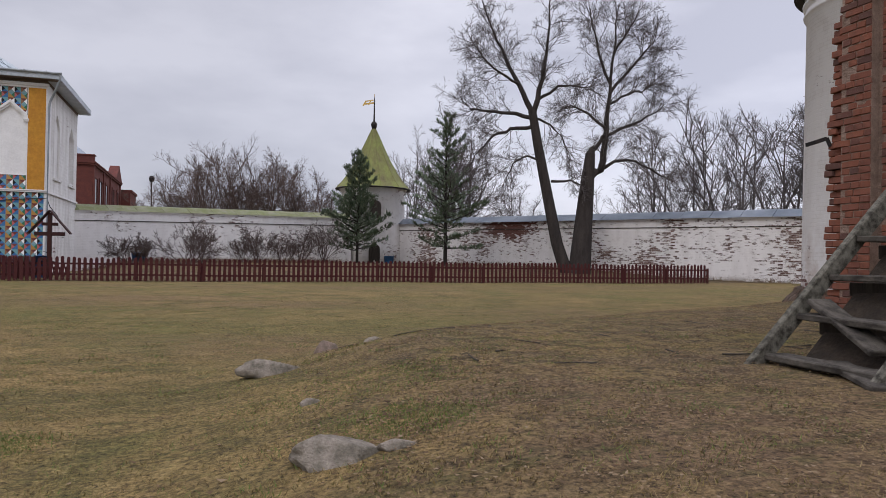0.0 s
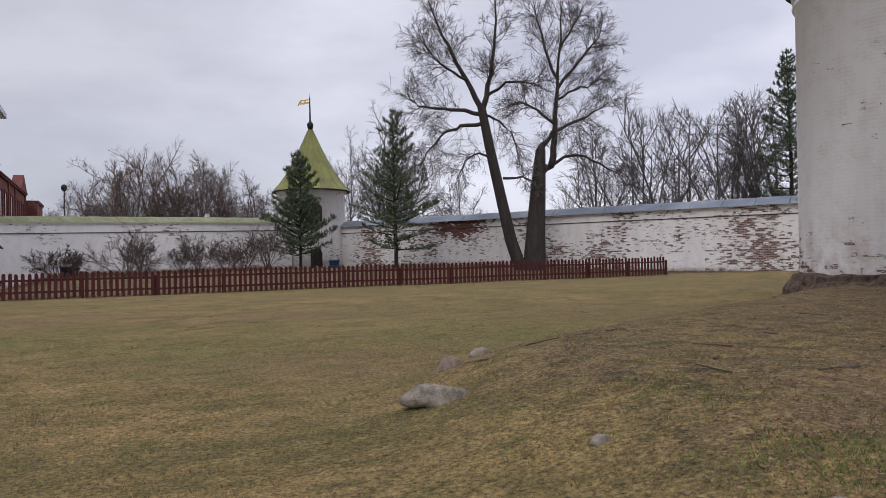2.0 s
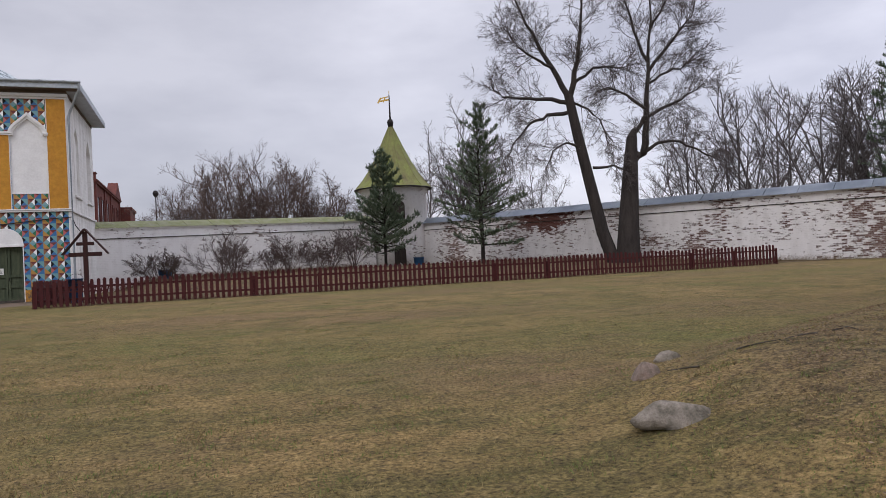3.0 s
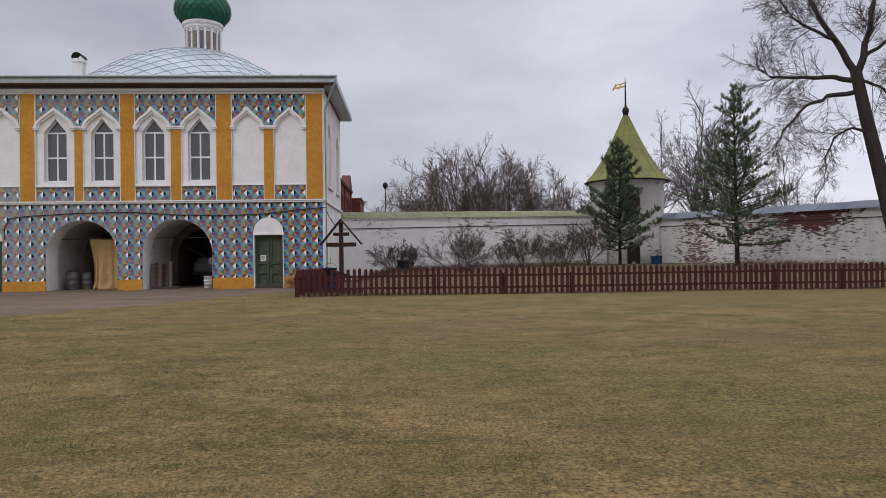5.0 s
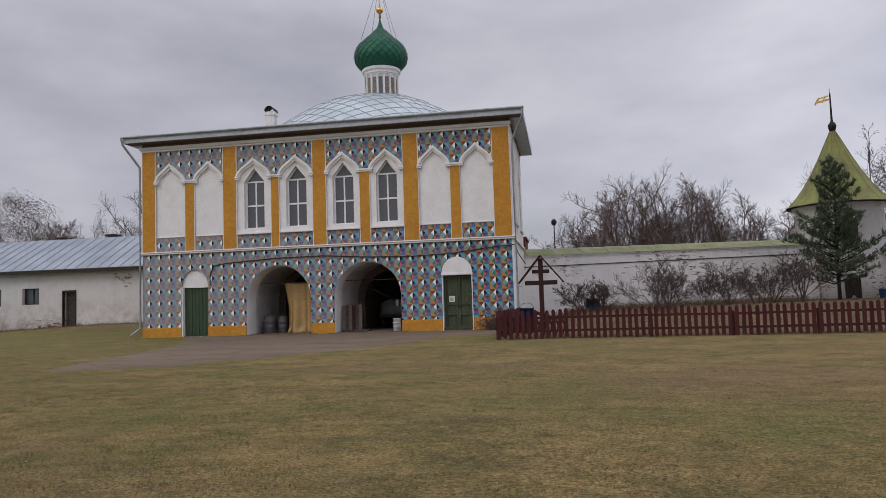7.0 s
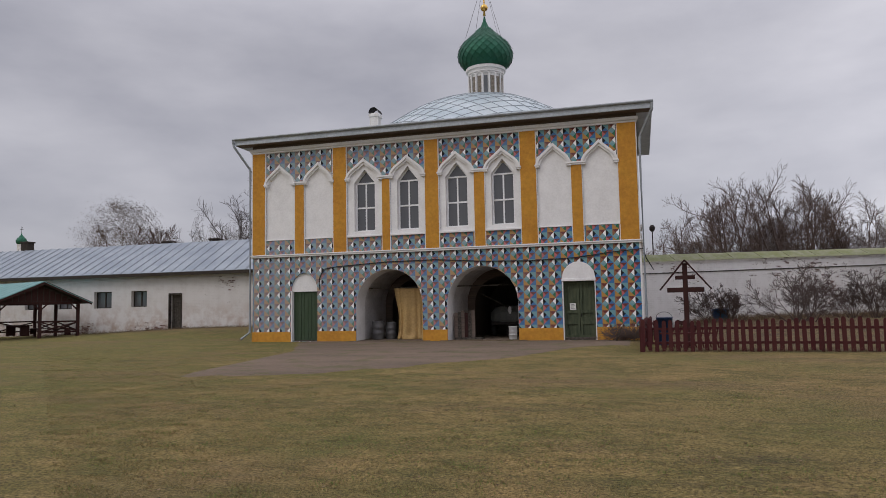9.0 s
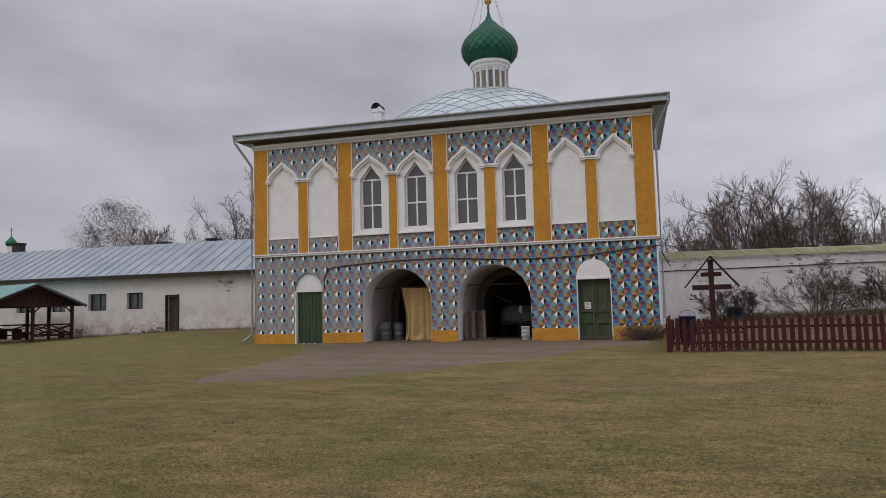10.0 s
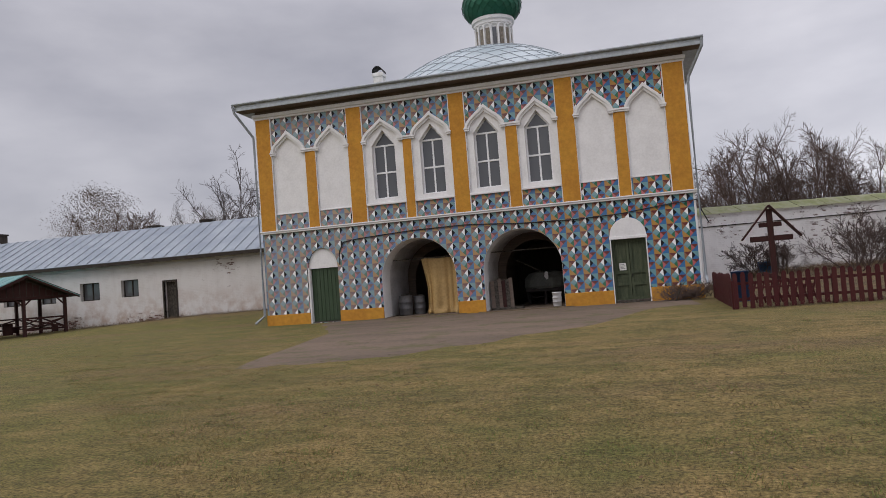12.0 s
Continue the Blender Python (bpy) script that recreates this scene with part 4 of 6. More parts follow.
prof = [(3.5, 7.43), (3.4, 7.52), (2.9, 8.05), (2.3, 8.9), (1.7, 9.9), (1.1, 11.1), (0.55, 12.3), (0.22, 13.0), (0.15, 13.1)]
tr = part("tower_roof", lathe(bmesh.new(), prof, 12), M_TOWER_ROOF, tower, "mossy yellow-green sheet tent roof")
for k in range(12):
    an = 2 * math.pi * k / 12
    part("seam", tube(bmesh.new(), [(r * math.cos(an), r * math.sin(an), z + 0.02) for r, z in prof[1:]], 0.025, 4), M_TOWER_ROOF, tr)
part("spire_ball", lathe(bmesh.new(), [(0.15, 13.0), (0.22, 13.15), (0.26, 13.3), (0.3, 13.48), (0.24, 13.66), (0.10, 13.8), (0.08, 14.0), (0.05, 15.9), (0.02, 16.1)], 12), M_IRON, tower, "dark metal ball and pole", True)
vane = bmesh.new()
beam(vane, (0, 0, 15.55), (-1.0, 0.1, 15.35), 0.03, 0.14)
beam(vane, (-0.1, 0, 15.8), (-0.75, 0.08, 15.65), 0.03, 0.1)
beam(vane, (-0.75, 0.05, 15.7), (-1.05, 0.1, 15.2), 0.03, 0.14)
beam(vane, (-0.35, 0.03, 15.75), (-0.55, 0.06, 15.3), 0.03, 0.1)
beam(vane, (0, 0, 15.9), (0.0, 0, 16.35), 0.03, 0.05)
part("weathervane", vane, M_GOLD, tower, "pierced gilded weathervane")


def tower_opening(deg, z0, z1, w):
    an = radians(deg)
    # A solid dark panel on the uncut wall paints the opening's inner shade.
    bm = slab(round_arch(-w / 2, w / 2, z0, z1), [], -0.05, 0.25)
    bmesh.ops.transform(bm, matrix=Matrix.Translation((3.0 * math.cos(an), 3.0 * math.sin(an), 0)) @ Matrix.Rotation(an - math.pi / 2, 4, 'Z') @ Matrix.Rotation(math.pi, 4, 'Z'), verts=list(bm.verts))
    part("opening", bm, M_DARK, tower, "dark arched panel painted as the shade inside an opening")


tower_opening(-98, 4.6, 6.2, 1.0)
tower_opening(-99, 0.5, 2.3, 1.0)


# ---- picket fence ----
FA, FB, FC = (-0.15, -8.14), (34.6, -9.16), (0.35, -0.45)
fence = thing("picket_fence", "low dark red wooden picket fence round the yard", "fence")


def picket_mesh():
    bm = bmesh.new()
    vs = [bm.verts.new(v) for v in ((-0.064, 0, 0), (0.064, 0, 0), (0.064, 0, 0.94), (0.03, 0, 1.0), (-0.03, 0, 1.0), (-0.064, 0, 0.94))]
    bm.faces.new(vs)
    r = bmesh.ops.extrude_face_region(bm, geom=list(bm.faces))
    for v in r["geom"]:
        if isinstance(v, bmesh.types.BMVert):
            v.co.y += 0.024
    bmesh.ops.recalc_face_normals(bm, faces=list(bm.faces))
    me = bpy.data.meshes.new("picket")
    bm.to_mesh(me)
    bm.free()
    me.materials.append(M_FENCE)
    return me


def fence_run(a, b, me, rng):
    a, b = Vector(a), Vector(b)
    d = b - a
    L, ang = d.length, math.atan2(d.y, d.x)
    u = d.normalized()
    nrm = Vector((u.y, -u.x))
    for k in range(int(L / 0.218)):
        p = a + u * (k * 0.218 + 0.06) + nrm * 0.05
        ob = new("picket", me)
        ob.parent = fence
        ob.matrix_basis = Matrix.Translation((p.x, p.y, gz(p.x, p.y) + 0.03 + rng.uniform(-0.02, 0.02))) @ Matrix.Rotation(ang, 4, 'Z') @ Matrix.Rotation(rng.uniform(-0.02, 0.02), 4, 'Y') @ Matrix.Diagonal((1, 1, rng.uniform(0.97, 1.03), 1))
    n = max(1, round(L / 2.6))
    for k in range(n + 1):
        p = a + u * (L * k / n) - nrm * 0.06
        z = gz(p.x, p.y)
        part("post", boxes((p.x - 0.05, p.x + 0.05, p.y - 0.05, p.y + 0.05, z - 0.3, z + 0.84), bevel=0.008), M_FENCE, fence)
        if k < n:
            q = a + u * (L * (k + 1) / n) - nrm * 0.02
            p2 = p + nrm * 0.04
            for h in (0.28, 0.74):
                bm = bmesh.new()
                beam(bm, (p2.x, p2.y, gz(p2.x, p2.y) + h), (q.x, q.y, gz(q.x, q.y) + h), 0.04, 0.08)
                part("rail", bm, M_FENCE, fence)


rng = random.Random(5)
picket_me = picket_mesh()
fence_run(FA, FB, picket_me, rng)
fence_run(FC, FA, picket_me, rng)

# ---- roofed memorial cross ----
mx, my = 1.42, -6.2
mz = gz(mx, my)
cross = thing("roofed_cross", "tall dark red wooden eight-pointed cross under a gabled roof", "cross", (mx, my, mz), -4)
part("upright", boxes((-0.085, 0.085, -0.07, 0.07, -0.4, 2.95), bevel=0.01), M_CROSS, cross)
part("crossbar", boxes((-0.62, 0.62, -0.05, 0.05, 1.93, 2.10), bevel=0.01), M_CROSS, cross)
part("crossbar", boxes((-0.33, 0.33, -0.05, 0.05, 2.38, 2.52), bevel=0.01), M_CROSS, cross)
bm = bmesh.new()
beam(bm, (-0.36, 0, 0.92), (0.36, 0, 0.66), 0.09, 0.13)
part("slanted_bar", bm, M_CROSS, cross)
for s in (-1, 1):
    bm = bmesh.new()
    beam(bm, (0, 0, 3.06), (s * 0.86, 0, 2.02), 0.34, 0.045)
    part("roof_board", bm, M_CROSS, cross)
part("grave_rail", boxes((-0.9, 0.9, -0.9, -0.84, 0.5, 0.56), (-0.9, 0.9, -0.9, -0.84, 0.2, 0.26), bevel=0.006), M_FENCE, cross)
for k in range(8):
    x = -0.85 + k * 0.235
    bm = bmesh.new()
    beam(bm, (x, -0.87, 0.05), (x + 0.18, -0.87, 0.72), 0.03, 0.05)
    beam(bm, (x + 0.18, -0.83, 0.05), (x, -0.83, 0.72), 0.03, 0.05)
    part("lattice_bar", bm, M_FENCE, cross)


def bucket(name, at, r, h, mat, label):
    ob = thing(name, label, "container", at)
    bm = lathe(bmesh.new(), [(r * 0.84, 0), (r * 0.88, 0.02), (r, h), (r * 1.05, h), (r * 1.05, h + 0.03), (r * 0.9, h + 0.03), (r * 0.8, 0.06)], 18, close=True)
    part("body", bm, mat, ob, "", True)
    bm = tube(bmesh.new(), [(r * math.cos(a), 0.02, h + r * 0.8 * math.sin(a)) for a in np.linspace(0, math.pi, 9)], 0.008, 5)
    part("handle", bm, M_IRON, ob)
    return ob


bucket("plastic_barrel", (0.72, -4.2, gz(0.72, -4.2) - 0.01), 0.30, 1.02, M_BLUE_DARK, "dark blue plastic barrel beside the cross")
bucket("bucket", (3.9, 7.6, gz(3.9, 7.6) - 0.02), 0.42, 0.62, M_BLUE, "blue plastic tub in the yard")
bucket("bucket", (22.4, 15.0, gz(22.4, 15.0) - 0.02), 0.42, 0.6, M_BLUE, "light blue plastic tub by the tower")

# ---- things in the gate arches ----
for x, y, r, h in ((-13.05, 1.45, 0.31, 0.92), (-12.45, 1.75, 0.27, 0.86)):
    ob = thing("barrel", "grey steel barrel with rolled hoops standing in the arch", "barrel", (x, y, 0.03), group="barrels in the arch")
    prof = [(r * 0.98, 0), (r, 0.03), (r, h * 0.32), (r * 1.05, h * 0.34), (r, h * 0.36), (r, h * 0.64), (r * 1.05, h * 0.66), (r, h * 0.68), (r, h - 0.03), (r * 1.03, h), (r * 0.96, h), (r * 0.95, h - 0.03)]
    part("body", lathe(bmesh.new(), prof, 24), M_BARREL, ob, "", True)
    part("lid", boxes((-0.2, 0.16, -0.03, 0.03, h - 0.02, h + 0.06), (-0.05, 0.22, -0.16, -0.1, h - 0.02, h + 0.04), bevel=0.01), M_DARK, ob)


def curtain(x0, x1, y, ztop, zbot):
    vs, fs = [], []
    n, m = 90, 26
    for j in range(m + 1):
        s = j / m
        for i in range(n + 1):
            u = i / n
            wave = 0.07 * math.sin(u * 34 + 1.5 * math.sin(u * 9)) * (0.35 + 0.65 * abs(2 * u - 1)) + 0.05 * math.sin(u * 11 + s * 2)
            pinch = 0.10 * s * (1 - s) * 4 * (0.5 - u) * (1 if u < 0.3 else 0.35) + 0.16 * smooth(0, 0.6, s) * smooth(0.28, 0.0, u)
            hem = 0.06 * noise.noise((u * 9, 0, 4)) * smooth(0.8, 1, s)
            vs.append((x0 + (x1 - x0) * u + pinch, y + wave * (0.5 + s) - 0.25 * smooth(0.86, 1.0, s) * (0.5 + 0.5 * math.sin(u * 17)), ztop - 0.05 * math.sin(math.pi * u) + (zbot - ztop) * s + hem))
    for j in range(m):
        for i in range(n):
            a = j * (n + 1) + i
            fs.append((a, a + 1, a + n + 2, a + n + 1))
    ob = raw("curtain", vs, fs, M_CURTAIN, smooth=True)
    md = ob.modifiers.new("thickness", 'SOLIDIFY')
    md.thickness = 0.012
    return tagged(ob, "tan tarpaulin curtain hanging from a rail in the arch", "curtain")


curtain(-12.1, -10.18, 1.28, 2.62, 0.06)
boards = thing("leaning_boards", "brown and striped boards leaning on the arch wall", "boards", (-8.55, 0.7, 0.03), 0)
for k in range(6):
    mat = (M_SOFFIT, M_GREYWOOD, M_SOFFIT, M_CROSS, M_GREYWOOD, M_SOFFIT)[k]
    bm = boxes((-0.085, 0.085, -0.015, 0.015, 0.0, 1.25 + 0.05 * (k % 3)), bevel=0.005)
    bmesh.ops.transform(bm, matrix=Matrix.Translation((-0.2 + k * 0.16, 0.05 * k, 0.06)) @ Matrix.Rotation(radians(-12), 4, 'X') @ Matrix.Rotation(radians(-3), 4, 'Y'), verts=list(bm.verts))
    part("board", bm, mat, boards)
part("prop", boxes((-0.25, 1.1, -0.05, 0.45, 0.0, 0.09), bevel=0.01), M_GREYWOOD, boards)

trailer = thing("covered_trailer", "small two-wheeled trailer under a grey tarpaulin inside the arch", "trailer", (-6.7, 4.2, 0.03))
bm = bmesh.new()
lathe(bm, [(0.95, 0.75), (1.0, 0.85), (0.98, 1.25), (0.75, 1.5), (0.4, 1.58)], 16)
bmesh.ops.scale(bm, vec=(1.05, 0.85, 1), verts=list(bm.verts))
part("tarpaulin", bm, M_TARP, trailer, "sagging grey tarpaulin")
part("chassis", boxes((-0.9, 0.9, -0.75, 0.75, 0.6, 0.78), bevel=0.02), M_IRON, trailer)
for x in (-0.85, 0.85):
    bm = lathe(bmesh.new(), [(0.2, -0.08), (0.31, -0.08), (0.33, 0), (0.31, 0.08), (0.2, 0.08)], 20)
    bmesh.ops.transform(bm, matrix=Matrix.Translation((x, 0, 0.33)) @ Matrix.Rotation(math.pi / 2, 4, 'Y'), verts=list(bm.verts))
    w = part("wheel", bm, M_RUBBER, trailer)
    bm = lathe(bmesh.new(), [(0.19, -0.05), (0.19, 0.05)], 16)
    bmesh.ops.transform(bm, matrix=Matrix.Translation((x, 0, 0.33)) @ Matrix.Rotation(math.pi / 2, 4, 'Y'), verts=list(bm.verts))
    part("rim", bm, M_FASCIA, w)
part("axle", tube(bmesh.new(), [(-0.85, 0, 0.33), (0.85, 0, 0.33)], 0.04, 6), M_IRON, trailer)
part("support", boxes((-0.06, 0.06, -0.8, -0.7, 0.0, 0.62), bevel=0.01), M_IRON, trailer)
pole = thing("leaning_pole", "pale wooden pole with a white rag laid across the trailer", "pole", (-7.2, 3.2, 1.6))
part("shaft", tube(bmesh.new(), [(-0.75, 0, 0.62), (0.75, 0.2, -0.2)], 0.03, 6), M_GREYWOOD, pole)
bm = bmesh.new()
lathe(bm, [(0.03, 0.08), (0.09, 0.0), (0.11, -0.14), (0.05, -0.3)], 9, (0.62, 0.1, -0.1))
for v in bm.verts:
    v.co += Vector((noise.noise(v.co * 4), noise.noise(v.co * 5), 0)) * 0.06
part("rag", bm, M_BUCKET, pole, "crumpled white rag")
for k in range(3):
    bucket("white_bucket", (-5.95, 0.55, 0.03 + 0.17 * k), 0.2, 0.2 if k < 2 else 0.24, M_BUCKET, "white plastic bucket stacked at the arch's foot")


# ---- long white house with a metal roof ----
house = thing("long_house", "long low white plastered house with a grey sheet-metal roof", "building")
LW = [(-39.0, -37.45, 2.0, 3.2), (-35.75, -34.4, 2.05, 3.2), (-42.4, -41.0, 2.0, 3.15), (-45.4, -44.0, 2.0, 3.15)]
part("wall", slab(rect(-60, -18.5, -0.6, 4.5), [rect(a, b, c, d) for a, b, c, d in LW] + [rect(-32.45, -31.55, 0.42, 2.85)], 10.67, 11.3), M_HOUSE, house)
part("gable_wall", boxes((-60, -59.4, 11.3, 18.6, -0.6, 4.5), (-19.1, -18.5, 11.3, 18.6, -0.6, 4.5), (-60, -18.5, 18.6, 19.2, -0.6, 4.5)), M_HOUSE, house)
for a, b, c, d in LW:
    w = part("window", boxes((a, b, 11.0, 11.04, c, d)), M_GLASS, house, "small dark window")
    part("frame", boxes((a, b, 10.94, 11.0, c, c + 0.06), (a, b, 10.94, 11.0, d - 0.06, d), (a, a + 0.06, 10.94, 11.0, c + 0.06, d - 0.06), (b - 0.06, b, 10.94, 11.0, c + 0.06, d - 0.06), ((a + b) / 2 - 0.03, (a + b) / 2 + 0.03, 10.94, 11.0, c + 0.06, d - 0.06)), M_DARK, w)
dd = part("door", boxes((-32.45, -31.55, 10.95, 11.02, 0.42, 2.85)), M_GREYWOOD, house, "weathered grey plank door")
for k in range(5):
    part("plank", boxes((-32.42 + 0.175 * k, -32.26 + 0.175 * k, 10.93, 10.95, 0.46, 2.8), bevel=0.004), M_GREYWOOD, dd)
for x in (-32.55, -31.55):
    part("door_jamb", boxes((x, x + 0.1, 10.62, 10.8, 0.4, 2.85)), M_DARK, house)
part("door_head", boxes((-32.55, -31.45, 10.62, 10.8, 2.85, 2.97)), M_DARK, house)
rv = [(-60.5, 10.05, 4.45), (-18.2, 10.05, 4.45), (-21.0, 14.9, 7.05), (-60.5, 14.9, 7.05), (-18.2, 19.8, 4.45), (-60.5, 19.8, 4.45)]
lr = raw("roof", rv, [(0, 1, 2, 3), (3, 2, 4, 5), (1, 4, 2)], M_ROOF_LONG, house)
md = lr.modifiers.new("thickness", 'SOLIDIFY')
md.thickness = 0.06
for k in range(46):
    x = -60 + 0.85 * k
    part("seam", tube(bmesh.new(), [(x, 10.07, 4.49), (min(x, -21.0 - 0.02) if x < -21 else x, 14.88 if x < -21 else 10.05 + (14.9 - 10.05) * (-18.2 - x) / 2.8, 7.09 if x < -21 else 4.49 + 2.6 * (-18.2 - x) / 2.8)], 0.028, 4), M_SEAM, lr)
part("eave_board", boxes((-60.4, -18.3, 10.06, 10.12, 4.2, 4.42), (-60.4, -18.3, 10.12, 10.67, 4.36, 4.42)), M_DARK, house, "dark eave board")
part("cornice", boxes((-60, -18.5, 10.6, 10.67, 3.95, 4.05), bevel=0.01), M_HOUSE, house)
for x, h in ((-50.45, 0.75), (-36.3, 0.15), (-32.0, 0.2)):
    part("chimney", boxes((x - 0.35, x + 0.35, 15.2, 15.9, 6.3, 7.1 + h), (x - 0.42, x + 0.42, 15.13, 15.97, 7.0 + h, 7.12 + h), bevel=0.02), M_DARK, house)

chapel = thing("distant_chapel_dome", "small green onion dome with a cross beyond the house", "dome", (-98.7, 60.0, 7.2))
chapel.scale = (0.65, 0.65, 0.65)
part("drum", lathe(bmesh.new(), [(0.9, -11.5), (0.9, 9.2), (1.0, 9.3), (1.0, 9.5)], 16), M_WALL_W, chapel)
part("dome", lathe(bmesh.new(), [(0.9, 9.5), (1.25, 9.9), (1.3, 10.4), (1.0, 11.0), (0.5, 11.5), (0.15, 12.0), (0.08, 12.4)], 18), M_DOME, chapel, "", True)
part("cross", boxes((-0.05, 0.05, -0.03, 0.03, 12.3, 14.2), (-0.5, 0.5, -0.03, 0.03, 13.3, 13.4), (-0.28, 0.28, -0.03, 0.03, 13.7, 13.8)), M_IRON, chapel)

# ---- gazebo ----
gaz = thing("gazebo", "dark red-brown timber gazebo with a teal gabled roof", "gazebo", (-40.9, 5.9, 0.22), -18)
gaz.scale = (1.0, 0.97, 0.92)
PX, PY = 2.9, 2.6
for x in (-PX, 0.0, PX):
    for y in (-PY, 0.0, PY) if x else (-PY, PY):
        part("post", boxes((x - 0.09, x + 0.09, y - 0.09, y + 0.09, -0.3, 2.28), bevel=0.01), M_CROSS, gaz)
for y in (-PY, PY):
    part("plate", boxes((-PX - 0.3, PX + 0.3, y - 0.09, y + 0.09, 2.28, 2.44), bevel=0.01), M_CROSS, gaz)
for x in (-PX, PX):
    part("tie_beam", boxes((x - 0.07, x + 0.07, -PY + 0.09, PY - 0.09, 2.28, 2.44)), M_CROSS, gaz)


def railing(a, b):
    """Two rails with crossed braces between two posts."""
    a, b = Vector(a), Vector(b)
    for z0, z1 in ((1.0, 1.0), (0.24, 0.24)):
        part("rail", beam(bmesh.new(), (*a, z0), (*b, z1), 0.06, 0.1), M_CROSS, gaz)
    part("brace", beam(bmesh.new(), (*a, 0.28), (*b, 0.95), 0.05, 0.09), M_CROSS, gaz)
    part("brace", beam(bmesh.new(), (*(a + Vector((0.05, 0.05))), 0.95), (*(b + Vector((0.05, 0.05))), 0.28), 0.05, 0.09), M_CROSS, gaz)


for y in (-PY, PY):
    railing((-PX, y), (0, y))
    railing((0, y), (PX, y))
railing((-PX, -PY), (-PX, 0))
railing((-PX, 0), (-PX, PY))
railing((PX, 0), (PX, PY))
for x, y, u, v in ((PX, PY, 0, -1), (PX, -PY, 0, 1), (PX, 0, 0, 1), (PX, 0, 0, -1), (PX, -PY, -1, 0), (0, -PY, 1, 0), (0, -PY, -1, 0), (-PX, -PY, 1, 0)):
    part("knee_brace", beam(bmesh.new(), (x, y, 1.8), (x + 0.5 * u, y + 0.5 * v, 2.3), 0.07, 0.08), M_CROSS, gaz)
for s in (-1, 1):
    q = [(-3.5, 0, 3.86), (3.5, 0, 3.86), (3.5, s * 3.3, 2.36), (-3.5, s * 3.3, 2.36)]
    slope = raw("roof_slope", q, [(0, 1, 2, 3)], M_GAZ_ROOF, gaz, "teal painted sheet roof")
    slope.modifiers.new("thickness", 'SOLIDIFY').thickness = 0.05
    for k in range(9):
        x = -3.4 + 0.85 * k
        part("seam", tube(bmesh.new(), [(x, s * 0.02, 3.90), (x, s * 3.28, 2.41)], 0.025, 4), M_GAZ_ROOF, slope)
    part("ceiling_boards", beam(bmesh.new(), (0, s * 0.05, 3.74), (0, s * 3.2, 2.31), 6.9, 0.03), M_DARK, gaz)
    for x in (-3.46, 3.46):
        part("barge_board", beam(bmesh.new(), (x, 0, 3.8), (x, s * 3.3, 2.3), 0.04, 0.2), M_CROSS, gaz)
part("gable", slab([(-2.75, 2.44), (2.75, 2.44), (0, 3.66)], [], PX - 0.03, PX + 0.03, lambda x, z, y: (y, x, z)), M_DARK, gaz)
for k in range(13):
    y = -2.4 + 0.4 * k
    part("gable_board", boxes((PX + 0.03, PX + 0.05, y - 0.17, y + 0.17, 2.46, 3.62 - 0.444 * (abs(y) + 0.17))), M_CROSS, gaz)
part("bench", boxes((-2.4, 2.4, PY - 0.6, PY - 0.2, 0.42, 0.48), (-2.4, -2.3, PY - 0.6, PY - 0.2, 0, 0.42), (2.3, 2.4, PY - 0.6, PY - 0.2, 0, 0.42)), M_CROSS, gaz)
part("table", boxes((-1.2, 1.2, -0.4, 0.4, 0.72, 0.78), (-1.0, -0.9, -0.3, 0.3, 0, 0.72), (0.9, 1.0, -0.3, 0.3, 0, 0.72)), M_CROSS, gaz)


# ---- trees ----
class Wood:
    """Collects tapered branches into one mesh."""

    def __init__(self):
        self.v, self.f = [], []

    def limb(self, pts, r0, r1, sides=3):
        n = len(pts)
        base = len(self.v)
        for i, p in enumerate(pts):
            d = (pts[min(i + 1, n - 1)] - pts[max(i - 1, 0)])
            d = d.normalized() if d.length > 1e-6 else Vector((0, 0, 1))
            a = d.orthogonal().normalized()
            b = d.cross(a)
            r = r0 + (r1 - r0) * i / (n - 1)
            for k in range(sides):
                t = 2 * math.pi * k / sides
                self.v.append(p + a * (r * math.cos(t)) + b * (r * math.sin(t)))
        for i in range(n - 1):
            for k in range(sides):
                q = base + i * sides
                self.f.append((q + k, q + (k + 1) % sides, q + sides + (k + 1) % sides, q + sides + k))

    def put(self, name, mat, parent, label="", smooth=False):
        return raw(name, self.v, self.f, mat, parent, label, smooth)


def wander(p, d, length, n, rng, jit, lift):
    pts = [p.copy()]
    d = d.normalized()
    for k in range(n):
        d = (d + Vector((rng.gauss(0, jit), rng.gauss(0, jit), rng.gauss(0, jit) + lift))).normalized()
        pts.append(pts[-1] + d * (length / n))
    return pts


def off(d, angle, rng):
    """A direction turned away from d by an angle, at random round it."""
    a = d.orthogonal().normalized()
    b = d.normalized().cross(a)
    t = rng.uniform(0, 2 * math.pi)
    return (d.normalized() * math.cos(angle) + (a * math.cos(t) + b * math.sin(t)) * math.sin(angle)).normalized()


